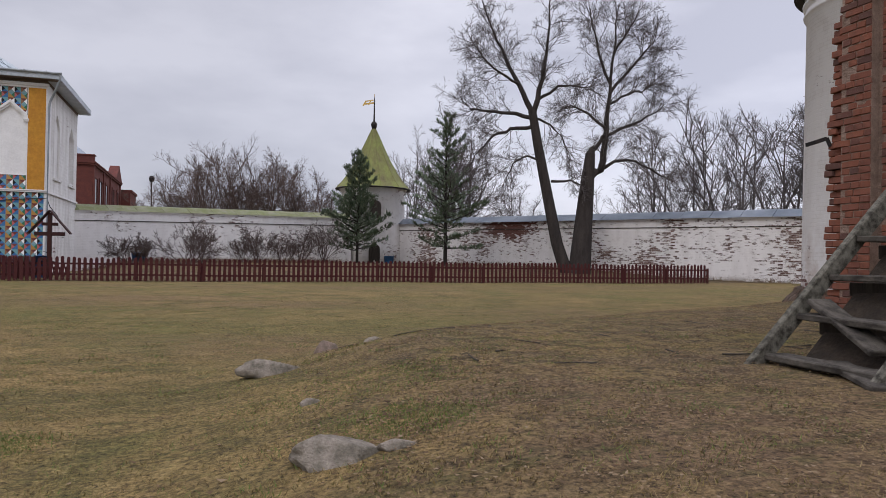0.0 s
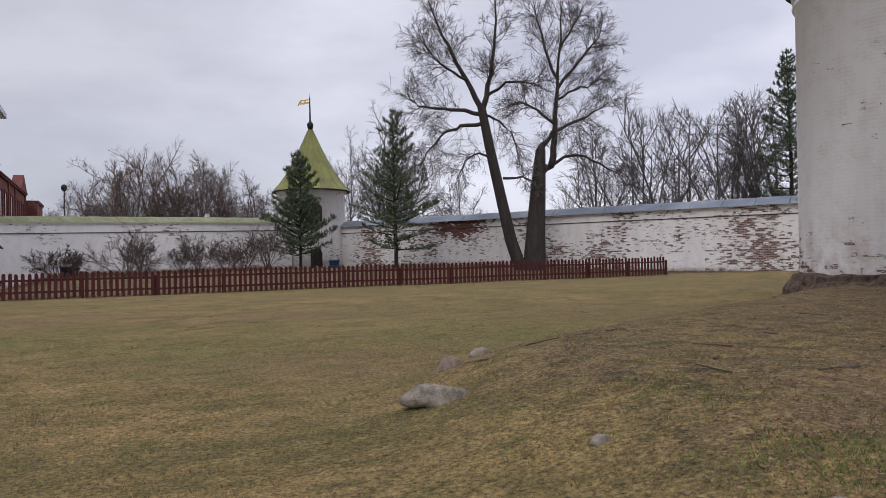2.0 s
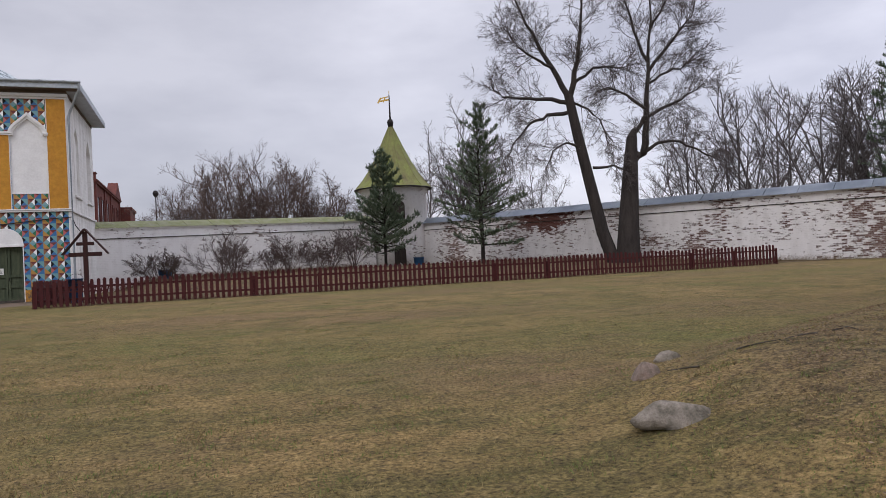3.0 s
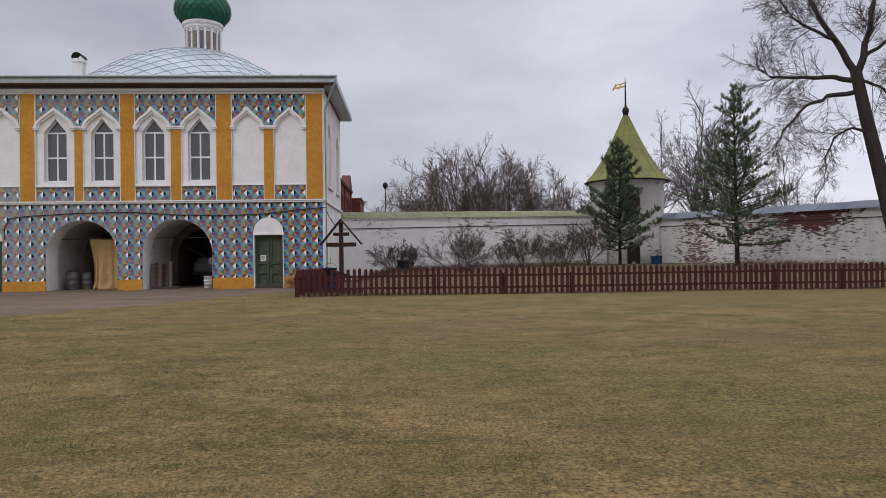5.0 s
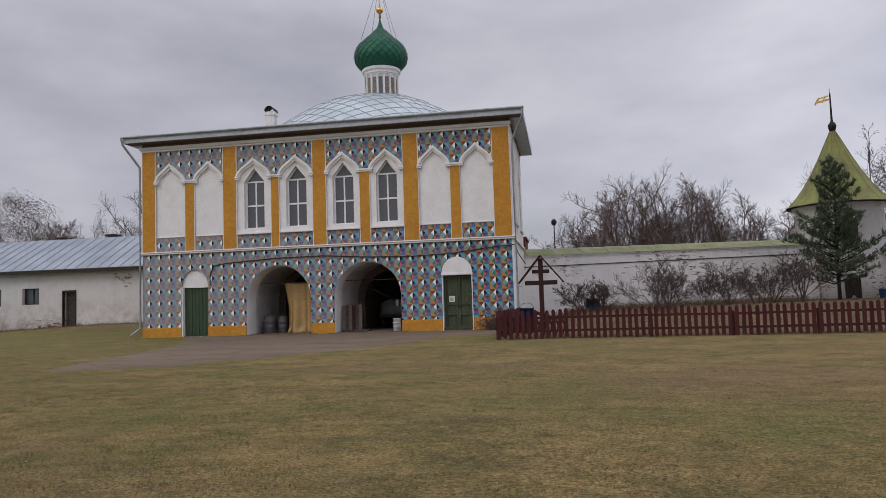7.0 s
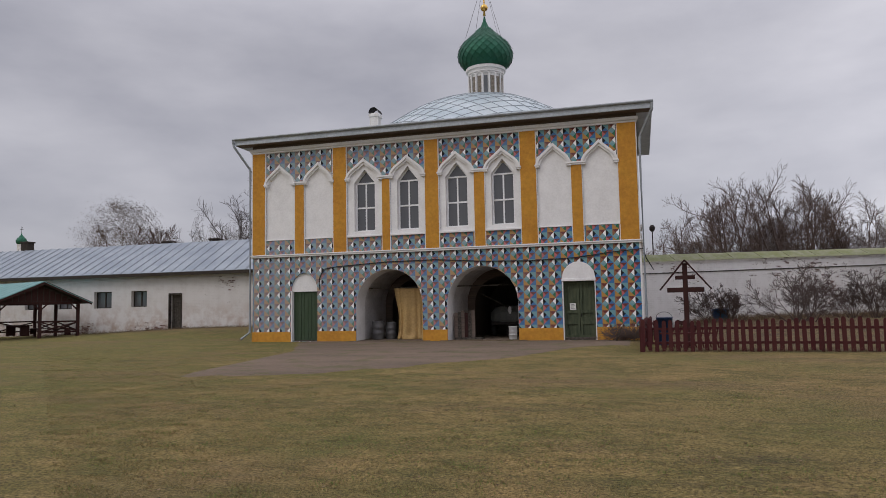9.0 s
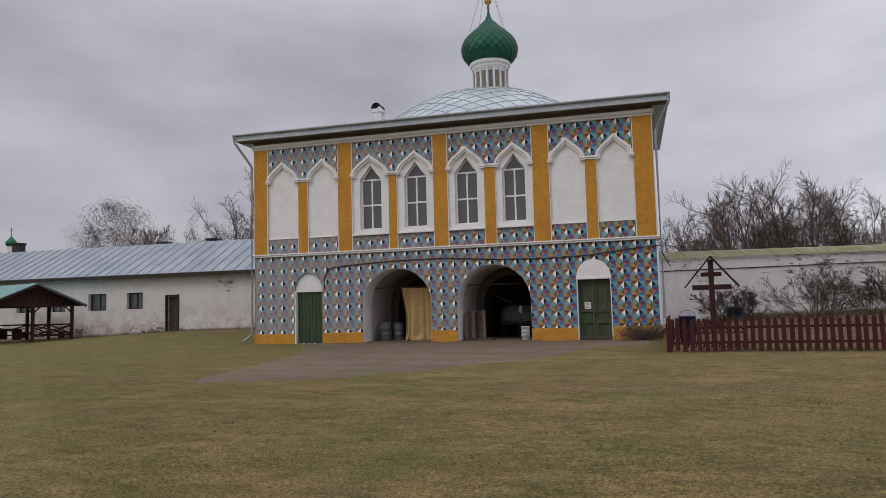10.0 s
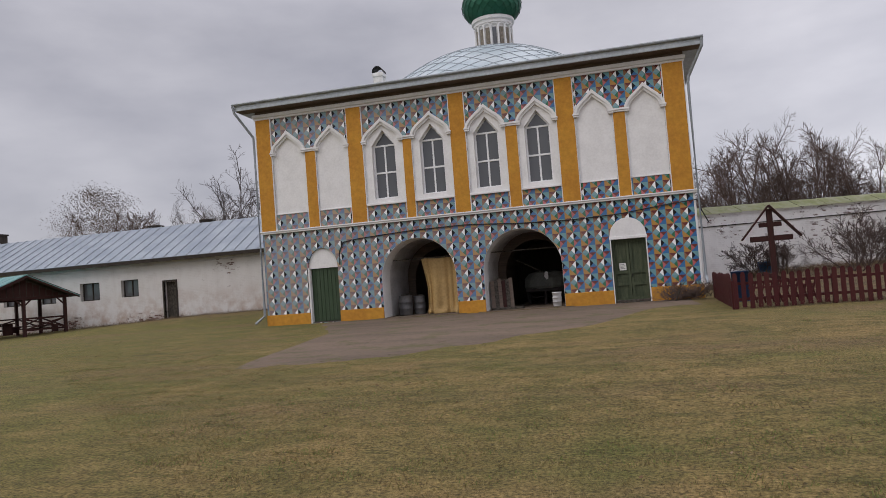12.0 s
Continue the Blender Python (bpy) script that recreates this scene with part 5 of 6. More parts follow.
def branch(w, p, d, length, r, depth, rng, kids, lift=0.06, thin=0.008, jit=0.16, fan=1.0):
    n = (2, 3, 5)[min(depth, 2)]
    pts = wander(p, d, length, n, rng, jit, lift)
    w.limb(pts, r, max(thin, r * 0.35), 4 if depth >= 2 else 3)
    if depth == 0:
        return
    for k in range(kids):
        s = rng.uniform(0.25, 1.0) * (len(pts) - 1)
        i = min(int(s), len(pts) - 2)
        q = pts[i].lerp(pts[i + 1], s - i)
        dd = off(pts[i + 1] - pts[i], rng.uniform(0.35, 0.85) * fan, rng)
        branch(w, q, dd, length * rng.uniform(0.35, 0.66) * (1.15 - 0.35 * s / (len(pts) - 1)), max(thin, r * 0.45), depth - 1, rng, kids, lift, thin, jit, fan)


def bare_tree(name, label, at, height, seed, mat, spread=0.6, kids=7, stems=1, girth=0.018, thin=0.012, depth=3, fork=0.28, kind="", category="tree"):
    rng = random.Random(seed)
    ob = thing(name, label, category, at, rng.uniform(0, 360), kind=kind)
    tw, cw = Wood(), Wood()
    for st in range(stems):
        d = off(Vector((0, 0, 1)), 0.06 if stems == 1 else rng.uniform(0.08, 0.55 if height > 8 else 0.85), rng)
        trunk = wander(Vector((rng.uniform(-0.2, 0.2) * (stems > 1), rng.uniform(-0.2, 0.2) * (stems > 1), -0.3)), d, height * (0.92 if stems == 1 else rng.uniform(0.5, 0.8)), 8, rng, 0.05, 0.04)
        tw.limb(trunk, height * girth, height * girth * 0.14, 6)
        n = 18 if stems == 1 else (8 if height > 8 else 6)
        for k in range(n):
            s = (fork + (0.97 - fork) * (k + rng.random()) / n) * 8
            i = min(int(s), 7)
            q = trunk[i].lerp(trunk[i + 1], s - i)
            dd = off(trunk[i + 1] - trunk[i], rng.uniform(0.4, 0.9), rng)
            L = height * spread * (1.1 - 0.65 * s / 8) * rng.uniform(0.55, 1.0)
            branch(cw, q, dd, L, height * girth * 0.36, depth - 1, rng, kids, 0.04, thin, 0.09, 1.2)
    tw.put("trunk", M_BARK if stems == 1 else mat, ob, "", True)
    cw.put("crown", mat, ob)
    return ob


# the old twin-stemmed lime by the fence
LX, LY = 31.25, 0.9
lime = thing("lime_tree", "old bare twin-stemmed lime tree with a broken stem behind the fence", "tree", (LX, LY, gz(LX, LY) - 0.1), -18.7)
rng = random.Random(11)
lime_trunk, lime_crown = Wood(), Wood()


def lime_limb(*uv, r0=0.15, r1=0.03, lean=0.0, kids=10, reach=2.1, lift=0.02, trunk=False):
    """One limb through (across, up) points, with twigs along it."""
    raw_pts = [Vector((u, lean * k / max(1, len(uv) - 1), v)) for k, (u, v) in enumerate(uv)]
    pts = []
    for p, q in zip(raw_pts, raw_pts[1:]):
        for s in (0, 0.34, 0.67):
            j = Vector((rng.gauss(0, 0.05), rng.gauss(0, 0.08), rng.gauss(0, 0.05))) if (s and not trunk) else Vector()
            pts.append(p.lerp(q, s) + j)
    pts.append(raw_pts[-1])
    lime_trunk.limb(pts, r0, r1, 10 if trunk else 6)
    for k in range(int(kids * 1.3)):
        s = rng.uniform(0.12, 1.0) ** 0.8 * (len(pts) - 1)
        i = min(int(s), len(pts) - 2)
        q = pts[i].lerp(pts[i + 1], s - i)
        dd = off(pts[i + 1] - pts[i], rng.uniform(0.5, 1.1), rng)
        branch(lime_crown, q, dd, reach * rng.uniform(0.5, 1.0), 0.026, 2, rng, 7, lift * 0.5, 0.0062, 0.09, 1.3)


lime_limb((0, 0), (-0.7, 2.1), (-1.35, 5.2), (-2.05, 8.6), (-2.5, 11.1), r0=0.46, r1=0.29, kids=0, trunk=True)
lime_limb((0.85, 0), (1.05, 2.9), (1.3, 6.0), (1.5, 8.2), r0=0.80, r1=0.34, kids=0, trunk=True)
lime_limb((-2.5, 11.0), (-3.4, 12.9), (-4.35, 14.8), (-5.2, 16.7), (-6.2, 19.4), r0=0.20, lean=0.8, kids=30, lift=0.06)
lime_limb((-2.4, 11.0), (-1.85, 13.2), (-1.6, 15.6), (-1.4, 19.2), r0=0.20, lean=-0.8, kids=28, lift=0.06)
lime_limb((-2.55, 10.6), (-4.0, 10.95), (-5.5, 11.1), (-6.7, 11.3), (-7.4, 12.2), r0=0.15, lean=1.0, kids=24)
lime_limb((-2.4, 10.0), (-4.0, 9.8), (-5.1, 9.3), (-6.1, 8.2), (-6.8, 7.1), r0=0.14, lean=-1.0, kids=22, lift=-0.06)
lime_limb((-1.75, 7.5), (-2.8, 7.95), (-3.8, 7.4), (-4.4, 6.2), r0=0.09, lean=-1.0, kids=14, reach=1.7, lift=-0.09)
lime_limb((-2.2, 11.8), (-0.7, 12.9), (0.7, 13.0), (1.8, 13.1), r0=0.12, lean=1.2, kids=18)
lime_limb((-1.15, 6.3), (0.1, 6.35), (0.8, 5.9), r0=0.10, lean=-0.8, kids=9, reach=1.4, lift=-0.05)
lime_limb((-2.3, 10.6), (-1.2, 10.2), (-0.2, 9.0), (0.3, 7.8), r0=0.09, lean=0.9, kids=14, lift=-0.06)
lime_limb((-3.4, 12.9), (-4.8, 13.6), (-6.0, 14.6), (-6.9, 15.6), r0=0.10, lean=-0.9, kids=20)
lime_limb((1.5, 6.6), (2.2, 7.1), (2.5, 9.0), (2.65, 11.3), (2.9, 14.4), (3.3, 18.4), r0=0.30, kids=34, lift=0.06)
lime_limb((1.5, 8.15), (1.62, 8.5), (1.8, 8.75), r0=0.33, r1=0.1, kids=0, trunk=True)
lime_limb((1.45, 8.0), (2.0, 8.8), (2.5, 9.5), r0=0.16, r1=0.12, kids=2)
lime_limb((2.2, 7.2), (3.1, 7.7), (4.5, 7.7), (6.0, 6.8), (7.0, 6.3), r0=0.13, lean=-0.7, kids=22, lift=-0.05)
lime_limb((2.5, 9.4), (4.1, 10.2), (5.4, 10.9), (6.6, 11.6), r0=0.13, lean=0.8, kids=22)
lime_limb((2.8, 12.4), (4.1, 14.0), (4.9, 15.0), (5.5, 15.6), r0=0.12, lean=-0.8, kids=22, lift=0.05)
lime_limb((2.5, 10.0), (1.4, 11.0), (0.3, 11.6), (-0.6, 11.3), r0=0.11, lean=0.9, kids=18)
lime_limb((2.8, 13.0), (2.0, 15.2), (1.6, 17.1), (1.5, 18.3), r0=0.11, lean=0.6, kids=20, lift=0.06)
lime_limb((2.7, 11.6), (4.2, 12.4), (5.4, 12.9), (6.2, 13.3), r0=0.10, lean=1.0, kids=20)
lime_limb((3.0, 15.0), (3.9, 16.6), (4.5, 17.8), r0=0.09, lean=-0.5, kids=16, lift=0.06)
lime_trunk.put("trunk", M_BARK, lime, "two dark leaning trunks and limbs", True)
lime_crown.put("crown", M_TWIG, lime, "fine bare twigs")


def conifer(name, label, at, height, width, seed, bare, droop, gap, dense, flat):
    """A conifer of whorled boughs carrying tufts of needles."""
    rng = random.Random(seed)
    ob = thing(name, label, "tree", at, rng.uniform(0, 360))
    wood = Wood()
    trunk = wander(Vector((0, 0, -0.3)), Vector((0, 0, 1)), height + 0.2, 10, rng, 0.012, 0.03)
    wood.limb(trunk, height * 0.014, 0.02, 8)
    V, F = [], []

    def tuft(p, d, size):
        for k in range(7):
            e = off(d, rng.uniform(0.15, 1.1), rng)
            side = e.cross(Vector((0, 0, 1)))
            side = side.normalized() * size * rng.uniform(0.09, 0.15) if side.length > 1e-3 else Vector((size * 0.12, 0, 0))
            b = len(V)
            V.extend((p - side, p + side, p + e * size * rng.uniform(0.7, 1.2)))
            F.append((b, b + 1, b + 2))
    z = bare
    while z < height - 0.15:
        s = (z - bare) / (height - bare)
        reach = width * 0.5 * ((1 - s) ** 0.75 * (0.45 + 0.55 * min(1, s * 5 + 0.5))) + 0.12
        n = rng.randint(5, 8)
        a0 = rng.uniform(0, 6.28)
        for k in range(n):
            if rng.random() < 0.14:
                continue
            L = reach * rng.choice((rng.uniform(0.35, 0.7), rng.uniform(0.75, 1.18)))
            an = a0 + 2 * math.pi * k / n + rng.uniform(-0.25, 0.25)
            d = Vector((math.cos(an), math.sin(an), droop + 0.75 * s))
            pts = wander(Vector((0, 0, z + rng.uniform(-0.1, 0.1))), d, L, 5, rng, 0.07, 0.05)
            wood.limb(pts, 0.02 + 0.012 * L, 0.008, 3)
            m = max(3, int(L * dense * rng.uniform(0.6, 1.2)))
            for q in range(m):
                u = (1 - 0.7 * ((q + rng.random()) / m) ** 1.5) * 5
                i = min(int(u), 4)
                p = pts[i].lerp(pts[i + 1], u - i)
                lat = Vector((-math.sin(an), math.cos(an), 0)) * rng.gauss(0, 0.17 * L * (1.15 - u / 5) + 0.05)
                p = p + lat + Vector((0, 0, rng.gauss(0, 0.05) * flat))
                tuft(p, d.normalized() * 0.7 + lat * 0.8 + Vector((0, 0, 0.35)), rng.uniform(0.2, 0.36))
        z += gap * rng.uniform(0.7, 1.3)
    wood.put("trunk", M_BARK, ob)
    raw("crown", V, F, M_NEEDLE, ob, "dark green needles")
    return ob


conifer("young_pine", "dense dark green young pine before the corner tower", (19.8, 15.4, gz(19.8, 15.4)), 9.2, 6.6, 3, 1.1, 0.12, 0.30, 20, 1.8)
conifer("tall_pine", "slender dark green pine with layered boughs behind the fence", (24.6, 7.0, gz(24.6, 7.0)), 11.3, 7.6, 8, 1.3, 0.06, 0.46, 17, 1.2)
conifer("distant_spruce", "dark spruce beyond the monastery wall", (55.2, -1.1, -0.3), 17.8, 7.5, 21, 1.0, -0.1, 0.42, 15, 1.4)

# bare shrubs in the yard
shrub_rows = ((3.5, 7.0, 2.5), (4.3, 6.2, 2.0), (6.9, 4.6, 3.3), (7.9, 5.6, 2.9), (10.4, 8.6, 2.5), (11.4, 8.0, 3.0), (13.2, 9.8, 2.6), (14.6, 11.4, 3.1), (16.6, 12.4, 3.9))
for k, (x, y, h) in enumerate(shrub_rows):
    tagged(bare_tree("bare_shrub", "leafless brown fruit bush in the yard", (x, y, gz(x, y)), h * 1.12, 40 + k, M_TWIG_SHRUB, 0.52, 5, 6, 0.011, 0.008, 3, 0.15, category="shrub"), group="bare shrubs in the yard")

# leafless trees beyond the walls
far_a = bare_tree("bare_tree", "tall leafless tree beyond the monastery wall", (51.4, 7.1, -0.2), 18.5, 71, M_TWIG_FAR, 0.38, 6, 5, 0.010, 0.011, 3, 0.25)
far_b = bare_tree("bare_tree", "reddish-brown leafless tree beyond the monastery wall", (8.0, 38.0, -0.2), 15.2, 72, M_TWIG_RED, 0.37, 7, 7, 0.0085, 0.010, 3, 0.25)
far_c = bare_tree("bare_tree", "leafless grey tree beyond the monastery wall", (33.0, 36.0, -0.2), 23.0, 73, M_TWIG_FAR, 0.34, 6, 5, 0.008, 0.012, 3, 0.25)
rng = random.Random(9)


def again(src, x, y, s):
    m = pose(x, y, -0.3, 0, 0, rng.uniform(0, 360))
    c = copy_thing(src, m)
    c.scale = (s * rng.uniform(0.9, 1.1), s * rng.uniform(0.9, 1.1), s)
    return c


for x, y, s in ((46.5, 12.0, 0.85), (49.0, 9.0, 0.95), (54.0, 4.0, 0.98), (57.5, 1.5, 1.02), (60.5, 5.5, 1.05), (44.0, 14.0, 0.55), (47.5, 4.8, 0.5), (63.0, -6.0, 0.9), (66.0, -14.0, 0.95)):
    again(far_a, x, y, s)
for x, y, s in ((3.0, 40.0, 0.72), (5.6, 42.0, 0.95), (11.0, 40.5, 1.08), (13.5, 38.0, 1.12), (15.8, 41.0, 1.05), (18.5, 37.0, 0.95), (21.5, 39.5, 0.75), (0.5, 43.0, 0.5), (-2.5, 45.0, 0.45), (23.8, 36.5, 0.8), (26.0, 40.0, 0.72)):
    again(far_b, x, y, s * 1.0)
for x, y, s in ((35.5, 34.0, 0.92), (37.5, 37.0, 0.95), (30.5, 38.0, 0.9), (40.5, 27.0, 0.6), (-45.0, 40.0, 1.0), (-41.0, 43.0, 1.05), (-48.5, 42.0, 0.85), (-52.0, 44.0, 0.72), (-36.5, 44.0, 1.0), (-33.0, 45.0, 0.95), (-64.0, 42.0, 0.62)):
    again(far_c, x, y, s)
russet = bare_tree("russet_tree", "rounded tree with dull brown leaves beyond the white house", (-57.6, 35.5, -0.3), 16.5, 74, M_TWIG_RED, 0.30, 7, 6, 0.010, 0.010, 3, 0.3)
V, F = [], []
for k in range(300):
    a, h = rng.uniform(0, 6.283), rng.uniform(0, 1)
    wide = 4.3 * math.sqrt(max(0.06, 1 - (1.9 * h - 0.95) ** 2)) * math.sqrt(rng.random()) * rng.uniform(0.85, 1.2)
    c = Vector((wide * math.cos(a), wide * math.sin(a), 5.6 + 9.0 * h))
    for j in range(60):
        p = c + Vector((rng.gauss(0, 0.5), rng.gauss(0, 0.5), rng.gauss(0, 0.45)))
        u = Vector((rng.gauss(0, 1), rng.gauss(0, 1), rng.gauss(0, 1))).normalized() * rng.uniform(0.05, 0.09)
        w = u.orthogonal() * 0.6
        b = len(V)
        V += [p - u, p + w, p + u]
        F.append((b, b + 1, b + 2))
raw("leaves", V, F, M_RUSSET, russet, "sparse dull brown leaves")

# ---- buildings beyond the west wall ----
red = thing("red_brick_house", "dark red brick house with a grey hipped roof beyond the wall", "building", (-4.82, 50.0, 0))
part("wall", boxes((-14, 0, 0, 27, -0.3, 11.4), bevel=0.02), M_REDBRICK_FAR, red)
part("cornice", boxes((-14.2, 0.25, -0.25, 27.2, 11.4, 11.6), (-14.3, 0.35, -0.35, 27.3, 11.6, 11.8), bevel=0.02), M_REDBRICK_FAR, red)
part("parapet", boxes((-5.5, 0.1, -0.1, 0.9, 11.8, 12.5), (-5.6, 0.2, -0.2, 1.0, 12.5, 12.65), bevel=0.02), M_REDBRICK_FAR, red)
ob = raw("roof", [(-14.3, 0.9, 11.8), (0.3, 0.9, 11.8), (0.3, 27.3, 11.8), (-14.3, 27.3, 11.8), (-4.0, 4.0, 15.4), (-4.0, 24.0, 15.4)], [(0, 1, 4), (1, 2, 5, 4), (2, 3, 5), (3, 0, 4, 5)], M_ROOF_LONG, red, "grey sheet roof")
part("pediment", slab([(19.5, 11.8), (27.0, 11.8), (23.2, 14.0)], [], -1.0, 0.3, lambda x, z, y: (y, x, z)), M_REDBRICK_FAR, red)
for y in (1.2, 5.2, 10.5, 17.5, 22.5):
    w = part("window", boxes((-0.02, 0.03, y, y + 2.0, 7.1, 10.0)), M_GLASS, red)
    part("frame", boxes((0.0, 0.12, y - 0.3, y, 6.9, 10.3), (0.0, 0.12, y + 2.0, y + 2.3, 6.9, 10.3), (0.0, 0.12, y, y + 2.0, 10.0, 10.3)), M_REDBRICK_FAR, w)
for y in (-0.05, 8.4, 14.8, 26.3):
    part("pilaster", boxes((0.0, 0.15, y, y + 0.8, -0.3, 11.4), bevel=0.02), M_REDBRICK_FAR, red)
part("annexe", boxes((-6.0, 1.5, 27.0, 36.0, -0.3, 10.4), (-6.2, 1.7, 27.3, 36.2, 10.4, 10.8), bevel=0.02), M_REDBRICK_FAR, red)
lamp = thing("street_lamp", "slim grey street lamp beyond the wall", "lamp", (1.5, 51.5, 0))
part("post", tube(bmesh.new(), [(0, 0, -0.3), (0, 0, 9.9)], [0.09, 0.06], 8), M_IRON, lamp)
part("lantern", lathe(bmesh.new(), [(0.12, 9.8), (0.3, 10.0), (0.34, 10.3), (0.2, 10.55), (0.05, 10.6)], 12), M_IRON, lamp)


# ---- white turret and church wall ----
turret = thing("church_turret", "round white plastered church turret worn to brick near the ground", "building", (26.3, -27.0, 0))
part("wall", lathe(bmesh.new(), [(2.44, -0.4), (2.42, 0.5), (2.34, 8.36), (2.40, 8.40), (2.43, 8.46), (2.37, 8.54), (2.36, 8.66), (2.43, 8.70), (2.45, 8.78), (2.38, 8.86), (2.40, 9.02), (1.0, 9.4)], 64), M_TURRET, turret, "", True)
bm = lathe(bmesh.new(), [(2.80, -0.4), (2.82, 0.0), (2.80, 0.16), (2.74, 0.30), (2.62, 0.42), (2.58, 0.56), (2.30, 0.64)], 72)
for v in bm.verts:
    q = 1 + 0.045 * noise.noise(v.co * 2.3) + 0.02 * noise.noise(v.co * 7)
    v.co = Vector((v.co.x * q, v.co.y * q, v.co.z + 0.08 * noise.noise(v.co * 1.9)))
part("plinth", bm, M_RUBBLE, turret, "crumbling dark stone and brick plinth")
part("eave", lathe(bmesh.new(), [(2.3, 9.0), (2.66, 9.0), (2.68, 9.05), (2.3, 9.25)], 48), M_IRON, turret, "dark metal eave")
part("church_wall", boxes((26.9, 44.0, -46.0, -27.4, -0.5, 12.0)), M_TURRET, turret)

# ---- ruined brick wall ----
ruin = thing("ruined_brick_wall", "ruined red brick wall with a ragged broken edge", "wall")
part("core", boxes((17.10, 19.8, -33.36, -33.22, -0.2, 4.9), (17.016, 19.8, -33.86, -33.36, -0.2, 5.6), (17.16, 19.8, -33.96, -33.86, -0.2, 7.8), (17.116, 19.8, -42.0, -33.96, -0.2, 7.8), (17.07, 19.8, -33.86, -33.6, 5.6, 6.4)), M_MORTAR, ruin, "rough mortar core")
part("church_side", boxes((19.8, 27.5, -42.0, -33.0, -0.4, 9.0)), M_TURRET, ruin)
bm = bmesh.new()
beam(bm, (17.02, -33.1, 3.22), (16.95, -32.78, 3.16), 0.035, 0.055)
beam(bm, (17.02, -33.1, 3.23), (17.06, -33.13, 3.1), 0.035, 0.05)
part("iron_bracket", bm, M_IRON, ruin, "bent dark iron bracket")

# ---- broken wooden stair ----
stair = thing("broken_stair", "broken grey wooden stair with missing treads leaning on the ruin", "stair")
for y, up in ((-36.3, 0.0), (-37.48, -0.05)):
    bm = bmesh.new()
    beam(bm, (12.62, y, 0.30 + up), (17.0, y, 4.55 + up), 0.075, 0.16, 0.012)
    part("stringer", bm, M_LICHEN, stair, "weathered lichen-grey stringer")
rng = random.Random(31)
for k in range(11):
    x, z = 12.92 + 0.36 * k, 0.50 + 0.352 * k
    if k in (7,):
        continue
    bm = bmesh.new()
    beam(bm, (x, -36.34, z + rng.uniform(-0.02, 0.02)), (x + rng.uniform(-0.03, 0.05), -37.46, z + rng.uniform(-0.05, 0.02)), 0.26 * rng.uniform(0.8, 1.05), 0.06, 0.01)
    part("tread", bm, M_GREYWOOD, stair)
    if k > 0:
        # An added dark board paints the shaded void below each tread.
        bm = bmesh.new()
        beam(bm, (x + 0.16, -36.34, z - 0.12), (x + 0.19, -37.46, z - 0.10), 0.03, 0.13, 0.006)
        part("gap_shade", bm, M_DARK, stair, "dark board standing in for the shaded gap below a tread")
for a, b, w, h in (((13.35, -36.4, 0.98), (13.1, -37.25, 0.62), 0.22, 0.05), ((13.0, -36.9, 0.50), (12.7, -37.6, 0.42), 0.2, 0.05), ((12.9, -36.45, 0.42), (13.2, -37.5, 0.38), 0.14, 0.12), ((14.6, -36.5, 1.6), (14.5, -37.5, 2.02), 0.16, 0.05)):
    bm = bmesh.new()
    beam(bm, a, b, w, h, 0.01)
    part("loose_board", bm, M_GREYWOOD, stair, "fallen grey board")
for x in (14.6, 16.4):
    for y in (-36.36, -37.42):
        part("support_post", boxes((x - 0.06, x + 0.06, y - 0.06, y + 0.06, 0.1, x - 12.62 + 0.2), bevel=0.01), M_GREYWOOD, stair)
# Earth fill whose dark colour also paints the stair's shadowed inside.
part("earth_fill", slab([(13.0, -0.1), (17.0, -0.1), (17.0, 4.18), (15.4, 2.66), (13.15, 0.44)], [], -37.4, -36.4, lambda x, z, y: (x, y, z + 0.06 * noise.noise((x * 2, y * 2, 0)))), M_EARTH, stair, "earth and rubble under the stair, coloured dark for its shade")


# ---- fieldstones ----
def rock(at, sx, sy, sz, seed, mat, label, rz=0.0, moss=False):
    bm = bmesh.new()
    bmesh.ops.create_icosphere(bm, subdivisions=4, radius=1.0)
    o = Vector((seed * 7.3, seed * 3.1, seed))
    for v in bm.verts:
        c = v.co.copy()
        k = 1 + 0.32 * noise.noise(c * 0.9 + o) + 0.12 * noise.noise(c * 2.4 + o) + 0.14 * abs(noise.noise(c * 4.5 + o)) + 0.07 * noise.noise(c * 11 + o)
        for ax in (Vector((0.5, 0.2, 0.8)), Vector((-0.7, 0.5, 0.4)), Vector((0.2, -0.9, 0.4)), Vector((0.9, -0.3, 0.2))):
            n = (ax + 0.3 * Vector((noise.noise(o + ax), noise.noise(o * 2 + ax), 0))).normalized()
            t = (c * k).dot(n)
            if t > 0.66:
                k *= 0.66 / t * 0.9 + 0.1
        v.co = Vector((c.x * k * sx, c.y * k * sy, c.z * k * sz))
    ob = part("fieldstone", bm, mat, smooth=True)
    ob.matrix_basis = pose(at[0], at[1], gz(*at) + sz * 0.12, 0, 0, rz)
    return tagged(ob, label, "stone")


rock((8.74, -37.66), 0.27, 0.16, 0.115, 1, M_STONE, "large grey fieldstone half sunk in mossy turf", -22)
rock((9.06, -37.72), 0.12, 0.06, 0.04, 6, M_STONE, "grey stone chip beside the large fieldstone", -10)
rock((8.72, -34.05), 0.36, 0.2, 0.14, 2, M_STONE, "grey fieldstone lying in the grass", -12)
rock((9.52, -32.6), 0.2, 0.14, 0.12, 3, M_STONE_PINK, "pinkish fieldstone in the leaf litter", 20)
rock((10.3, -31.9), 0.17, 0.11, 0.1, 4, M_STONE, "pale fieldstone in the leaf litter", -15)
